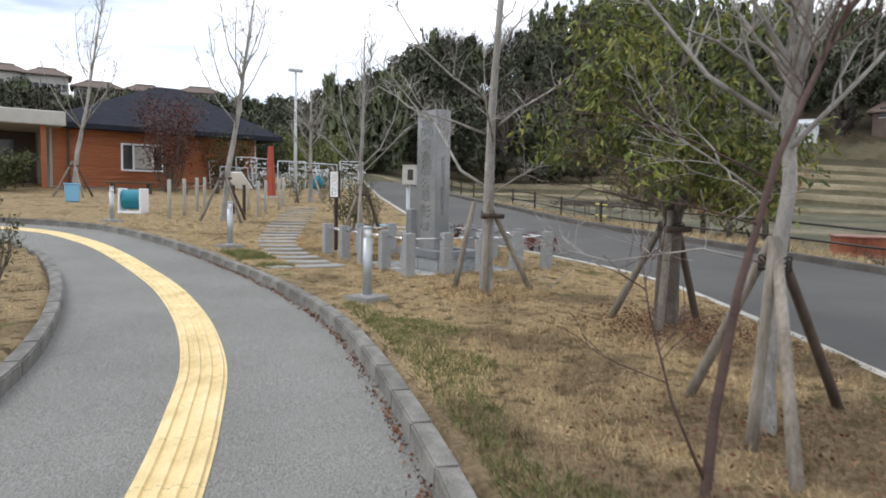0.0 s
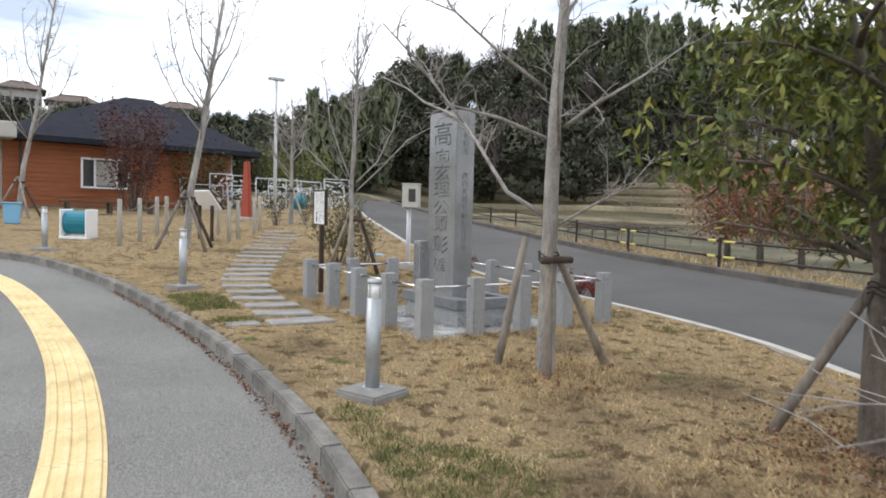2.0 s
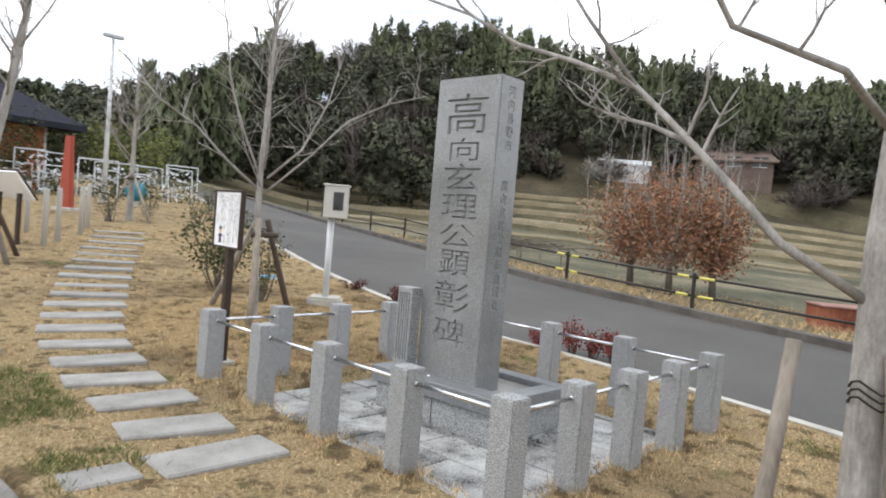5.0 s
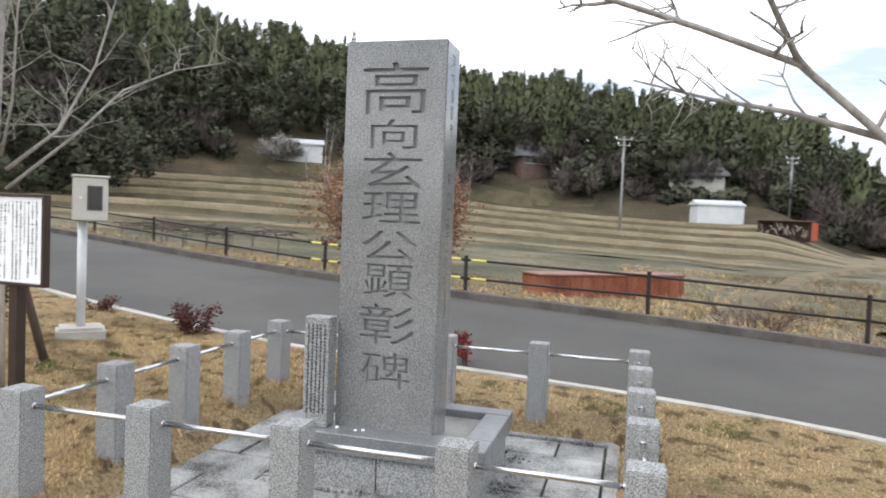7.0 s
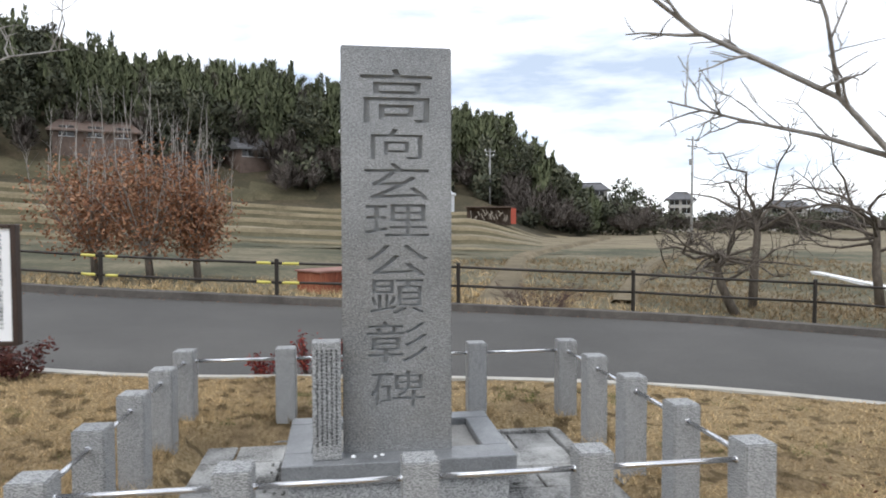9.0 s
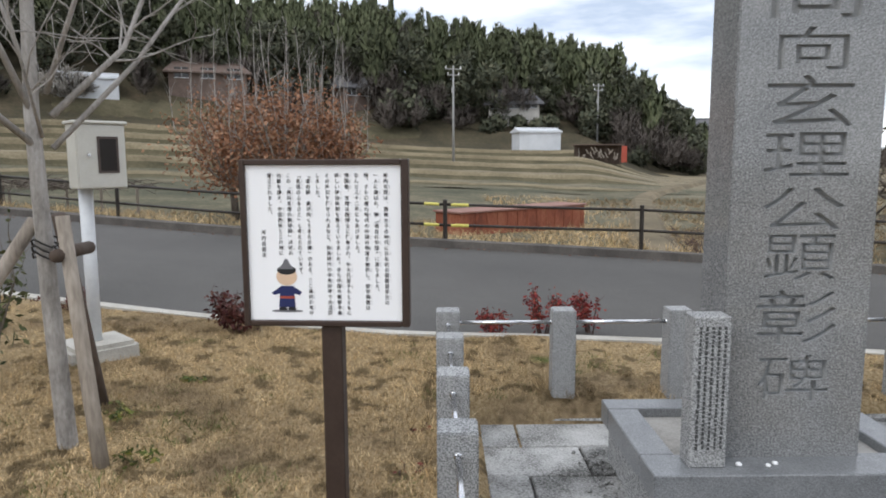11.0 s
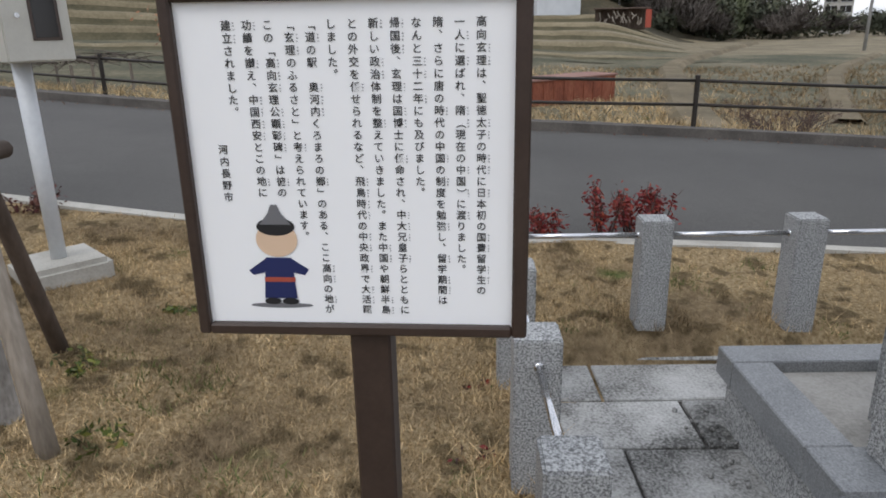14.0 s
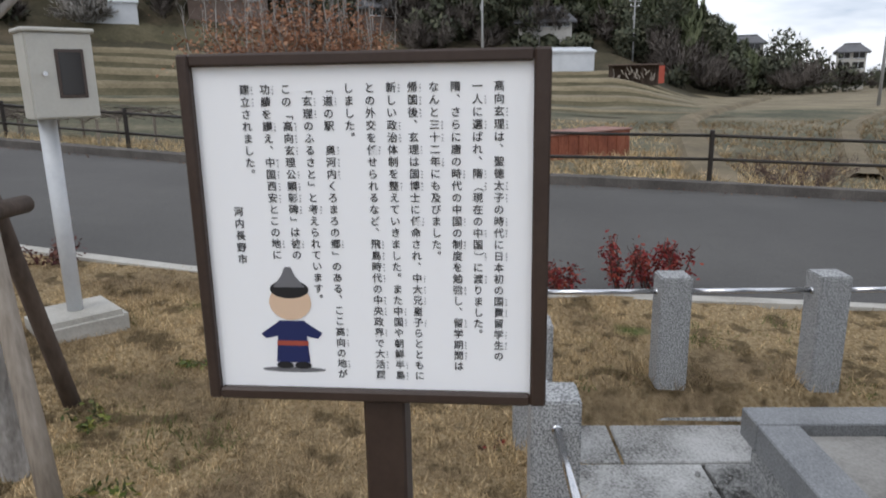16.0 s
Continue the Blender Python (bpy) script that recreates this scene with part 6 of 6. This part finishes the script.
for p, r in ((-2.6, 90), (-3.6, 91), (-5.2, 91.5), (-6.9, 91), (-7.8, 92)):
    x, y = spot(p, r)
    plainwood.append((x, y, land_z(x, y), rg.uniform(0.9, 1.5), 1.3))
for k in range(150):
    p, r = rg.uniform(-62, -18.5), rg.uniform(110, 190)
    x, y = spot(p, r)
    (scrub if rg.random() < 0.4 else plainwood).append((x, y, land_z(x, y), rg.uniform(1.5, 3.6), rg.uniform(2, 4)))
for k in range(34):
    p, r = rg.uniform(-25, -13), rg.uniform(98, 120)
    x, y = spot(p, r)
    (scrub if rg.random() < 0.5 else plainwood).append((x, y, land_z(x, y), rg.uniform(3.0, 5.2), rg.uniform(2, 3.4)))
for p, r, h, w in ((-16.8, 90, 5.0, 2.8), (-15.0, 88, 5.5, 2.8), (-18.6, 92, 3.5, 2.2), (-13.6, 91, 6.5, 2.8)):
    x, y = spot(p, r)
    scrub.append((x, y, land_z(x, y), h, w))
for p, r, h, w in ((-22.4, 122, 9.0, 3.4), (-21.4, 124, 7.6, 2.6), (-23.5, 120, 7.4, 2.6)):
    x, y = spot(p, r)
    plainwood.append((x, y, land_z(x, y), h, w))
woods("brown_scrub", scrub, 0.085, M_BAREWOODS, 4, "bare brown scrub at the edge of the woods", per=1500, form="twig", stretch=8.0)
woods("dark_scrub", plainwood, 0.36, M_WOODS, 5, "dark bushes at the edge of the fields and far plain", per=700)
x, y = spot(28.6, 88)
woods("plum_tree", [(x, y, land_z(x, y), 4.2, 3.0)], 0.1, M_BLOSSOM, 6, "white-blossoming plum tree in front of a pale shed", per=5000, form="twig", stretch=4.0, category="tree", kind="")
for phi, r, w in ((88.3, 124, 6.0), (84.8, 128, 7.5), (81.4, 126, 6.5), (77.2, 127, 7.0), (91.5, 125, 8.0)):
    x, y = spot(phi, r)
    gable_house("house", x, y, facing(phi), w, 6, 2.6 if phi < 88 else 3.6, 1.3, M_PLASTER, M_BROWNROOF, "hilltop house with pale walls and a low brown roof", 3.6, 3, 2.2)

# ---- turf, litter and loose stones ----
def keep_turf(x, y):
    if in_path(x, y, -0.12) or in_road(x, y, -0.06):
        return False
    if PAVED[0] - 0.0 < x < PAVED[2] and PAVED[1] < y < PAVED[3]:
        return False
    return not (abs(x - 3.46) < 0.2 and abs(y - 6.93) < 0.2)


slab_xy = [(3.46, 9.9, 0.36, 0.24), (4.08, 9.86, 0.72, 0.36), (4.1, 10.42, 0.66, 0.32), (4.16, 11.0, 0.66, 0.32), (4.18, 11.55, 0.68, 0.32), (4.26, 12.08, 0.68, 0.32), (4.36, 12.62, 0.7, 0.3), (4.52, 13.18, 0.74, 0.3), (4.72, 13.74, 0.76, 0.3), (4.95, 14.3, 0.8, 0.3), (5.2, 14.88, 0.82, 0.3), (5.45, 15.5, 0.85, 0.3), (5.75, 16.2, 0.9, 0.3), (6.05, 16.9, 0.9, 0.3), (6.4, 17.65, 0.9, 0.3), (6.75, 18.4, 0.95, 0.3), (7.1, 19.2, 0.95, 0.3), (7.5, 20.0, 1.0, 0.3), (7.9, 20.9, 1.0, 0.3), (8.3, 21.8, 1.0, 0.3)]
rs = np.random.RandomState(9)
vv, ff, base = [], [], 0
def add_blades(k, area, hmin, hmax, width, test):
    global base
    got, tries = 0, 0
    while got < k and tries < 20 * k:
        tries += 1
        x, y = rs.uniform(area[0], area[1]), rs.uniform(area[2], area[3])
        if not test(x, y):
            continue
        if any(abs(x - a) < c / 2 and abs(y - b_) < d_ / 2 for a, b_, c, d_ in slab_xy):
            continue
        z = land_z(x, y) + 0.025 * (noise.noise((x * 0.8, y * 0.8, 0)) + 0.5 * noise.noise((x * 2.1, y * 2.1, 3))) - 0.008
        for _ in range(5):
            ox, oy = rs.normal(0, 0.025, 2)
            a, h = rs.uniform(0, 6.28), rs.uniform(hmin, hmax)
            lx, ly = rs.normal(0, 0.6 * h, 2)
            c, s = math.cos(a) * width, math.sin(a) * width
            vv.extend(((x + ox - c, y + oy - s, z), (x + ox + c, y + oy + s, z), (x + ox + lx, y + oy + ly, z + h)))
            ff.append((base, base + 1, base + 2))
            base += 3
        got += 1


add_blades(15000, (1.6, 9.0, 1.0, 9.0), 0.012, 0.045, 0.0035, keep_turf)
add_blades(14000, (3.0, 9.0, 9.0, 15.5), 0.012, 0.04, 0.003, keep_turf)
add_blades(15000, (4.7, 8.6, 10.6, 14.2), 0.012, 0.05, 0.0022, keep_turf)
add_blades(3500, (2.2, 10.0, 15.0, 23.0), 0.02, 0.06, 0.006, keep_turf)
add_blades(3500, (1.8, 6.0, 0.5, 5.0), 0.03, 0.09, 0.003, keep_turf)
add_blades(700, (4.4, 5.7, 6.2, 7.4), 0.03, 0.09, 0.003, keep_turf)
add_blades(900, (-2.5, 0.3, 3.0, 13.0), 0.03, 0.1, 0.004, lambda x, y: x < along(KERB_L, y) - 0.15)
for px_, py_ in post_xy:
    add_blades(60, (px_ - 0.2, px_ + 0.2, py_ - 0.2, py_ + 0.2), 0.03, 0.1, 0.003, keep_turf)
turf = tagged(mesh_from("grass", vv, ff, M_BLADE), "dry straw-coloured winter turf with green tufts", "grass", kind="stuff")

vv, ff, base = [], [], 0
add_blades(1500, (1.4, 4.2, 1.4, 6.8), 0.02, 0.07, 0.004, lambda x, y: keep_turf(x, y) and x < along(KERB_R, y) + 0.35 + 0.9 * max(0.0, noise.noise((x * 1.3, y * 1.3, 4)) + 0.25))
add_blades(700, (3.1, 3.75, 9.3, 12.4), 0.02, 0.08, 0.004, lambda x, y: keep_turf(x, y) and noise.noise((x * 1.1, y * 1.1, 6)) > -0.15)
for cx, cy, k in ((5.95, 12.25, 30), (6.6, 12.7, 30), (6.0, 13.0, 25), (5.6, 12.6, 18), (7.9, 8.7, 40), (7.7, 7.8, 60), (7.9, 10.3, 20), (8.1, 9.6, 18), (7.9, 11.6, 18), (8.4, 20.5, 30)):
    add_blades(k, (cx - 0.2, cx + 0.2, cy - 0.2, cy + 0.2), 0.02, 0.06, 0.004, keep_turf)
for k in range(110):
    cx, cy = rs.uniform(3.2, 8.6), rs.uniform(5.5, 14.5)
    if keep_turf(cx, cy):
        q = rs.uniform(0.04, 0.12)
        add_blades(int(rs.uniform(5, 16)), (cx - q, cx + q, cy - q * 0.7, cy + q * 0.7), 0.012, 0.035, 0.004, lambda x, y: True)
for k in range(75):
    cx, cy = rs.uniform(5.3, 8.5), rs.uniform(8.0, 14.0)
    if keep_turf(cx, cy):
        q = rs.uniform(0.03, 0.1)
        add_blades(int(260 * q), (cx - 1.4 * q, cx + 1.4 * q, cy - q, cy + q), 0.006, 0.02, 0.005, keep_turf)
M_GREENBLADE = leaf_mat("green_blades", (0.07, 0.09, 0.026), (0.14, 0.16, 0.05), (0.24, 0.245, 0.095), 0.8)
tagged(mesh_from("green_grass", vv, ff, M_GREENBLADE), "tufts of fresh green grass by the kerb", "grass", kind="stuff")

field = []
vv, ff, base = [], [], 0
add_blades(6000, (13.4, 24.0, -3.0, 24.0), 0.05, 0.22, 0.008, lambda x, y: x > along(ROAD_FAR, y) + 0.35)
add_blades(4500, (16.0, 40.0, -16.0, 9.0), 0.05, 0.25, 0.014, lambda x, y: x > along(ROAD_FAR, y) + 0.6)
tagged(mesh_from("tall_grass", vv, ff, M_BLADE), "tall dry grass behind the lane fence", "grass", kind="stuff")

pts_ = []
for cx, cy, s_, k in ((5.5, 4.3, 0.5, 2600), (4.98, 6.8, 0.45, 260), (3.6, 2.2, 0.6, 700)):
    for _ in range(k):
        x, y = cx + rng.gauss(0, s_), cy + rng.gauss(0, s_)
        if keep_turf(x, y):
            pts_.append((x, y, land_z(x, y) + 0.03 + rng.uniform(0, 0.03)))
for p in curve_through([(x - 0.16, y) for x, y in KERB_R[3:14]], 0.004):
    if rng.random() < 0.5 + 0.5 * noise.noise((p.x * 1.5, p.y * 1.5, 0)):
        x, y = p.x - abs(rng.gauss(0, 0.035)), p.y
        pts_.append((x, y, path_z(x, y) + 0.006 + rng.uniform(0, 0.012)))
for p in curve_through([(x - 0.12, y) for x, y in ROAD_FAR[2:9]], 0.03):
    if rng.random() < 0.5:
        pts_.append((p.x - abs(rng.gauss(0, 0.12)), p.y, base_z(p.x, p.y) - 0.02))
litter = leaf_cloud("leaf_litter", pts_, 0.018, M_LITTER, seed=6, droop=0.0, long=1.6)
tagged(litter, "scattered dry brown and red fallen leaves", "leaf litter", kind="stuff")

# ---- stepping slabs and kerb stones, piece by piece ----
steps = thing("stepping_path", 0, 0, 0, label="stepping path of grey stone slabs across the lawn", category="stepping stones", kind="structure")
rr = random.Random(31)
for k, (x, y, w, d) in enumerate(slab_xy):
    z = base_z(x, y)
    ang = -6 - 1.2 * k if k > 1 else -4
    o = part("slab", box(-w / 2, -d / 2, -0.08, w / 2, d / 2, 0.022, 0.012, 1), M_SLAB, steps)
    o.matrix_basis = pose(x, y, z + rr.uniform(-0.004, 0.006), rr.uniform(-1, 1), rr.uniform(-1, 1), ang + rr.uniform(-3, 3))

kerb_mesh = None
for line, side, name_label in ((KERB_R, -1, "low grey concrete kerb along the outer edge of the footpath"), (KERB_L, 1, "low grey concrete kerb along the planting bed")):
    holder = thing("kerb", 0, 0, 0, label=name_label, category="kerb", kind="structure")
    pts = curve_through(line, 0.6)
    for a, b_ in zip(pts, pts[1:]):
        d = b_ - a
        mid = (a + b_) / 2 + Vector((d.y, -d.x, 0)).normalized() * (0.065 * side)
        if kerb_mesh is None:
            o = part("kerb_stone", box(-0.298, -0.066, -0.24, 0.298, 0.066, 0.0, 0.012, 2), M_KERB, holder)
            kerb_mesh = o.data
        else:
            o = part_of("kerb_stone", kerb_mesh, M_KERB, holder)
        za, zb_ = base_z(a.x, a.y), base_z(b_.x, b_.y)
        tilt = math.degrees(math.atan2(zb_ - za, d.length))
        o.matrix_basis = pose(mid.x, mid.y, (za + zb_) / 2 + 0.012 + rr.uniform(-0.003, 0.003), 0, -tilt, math.degrees(math.atan2(d.y, d.x)))
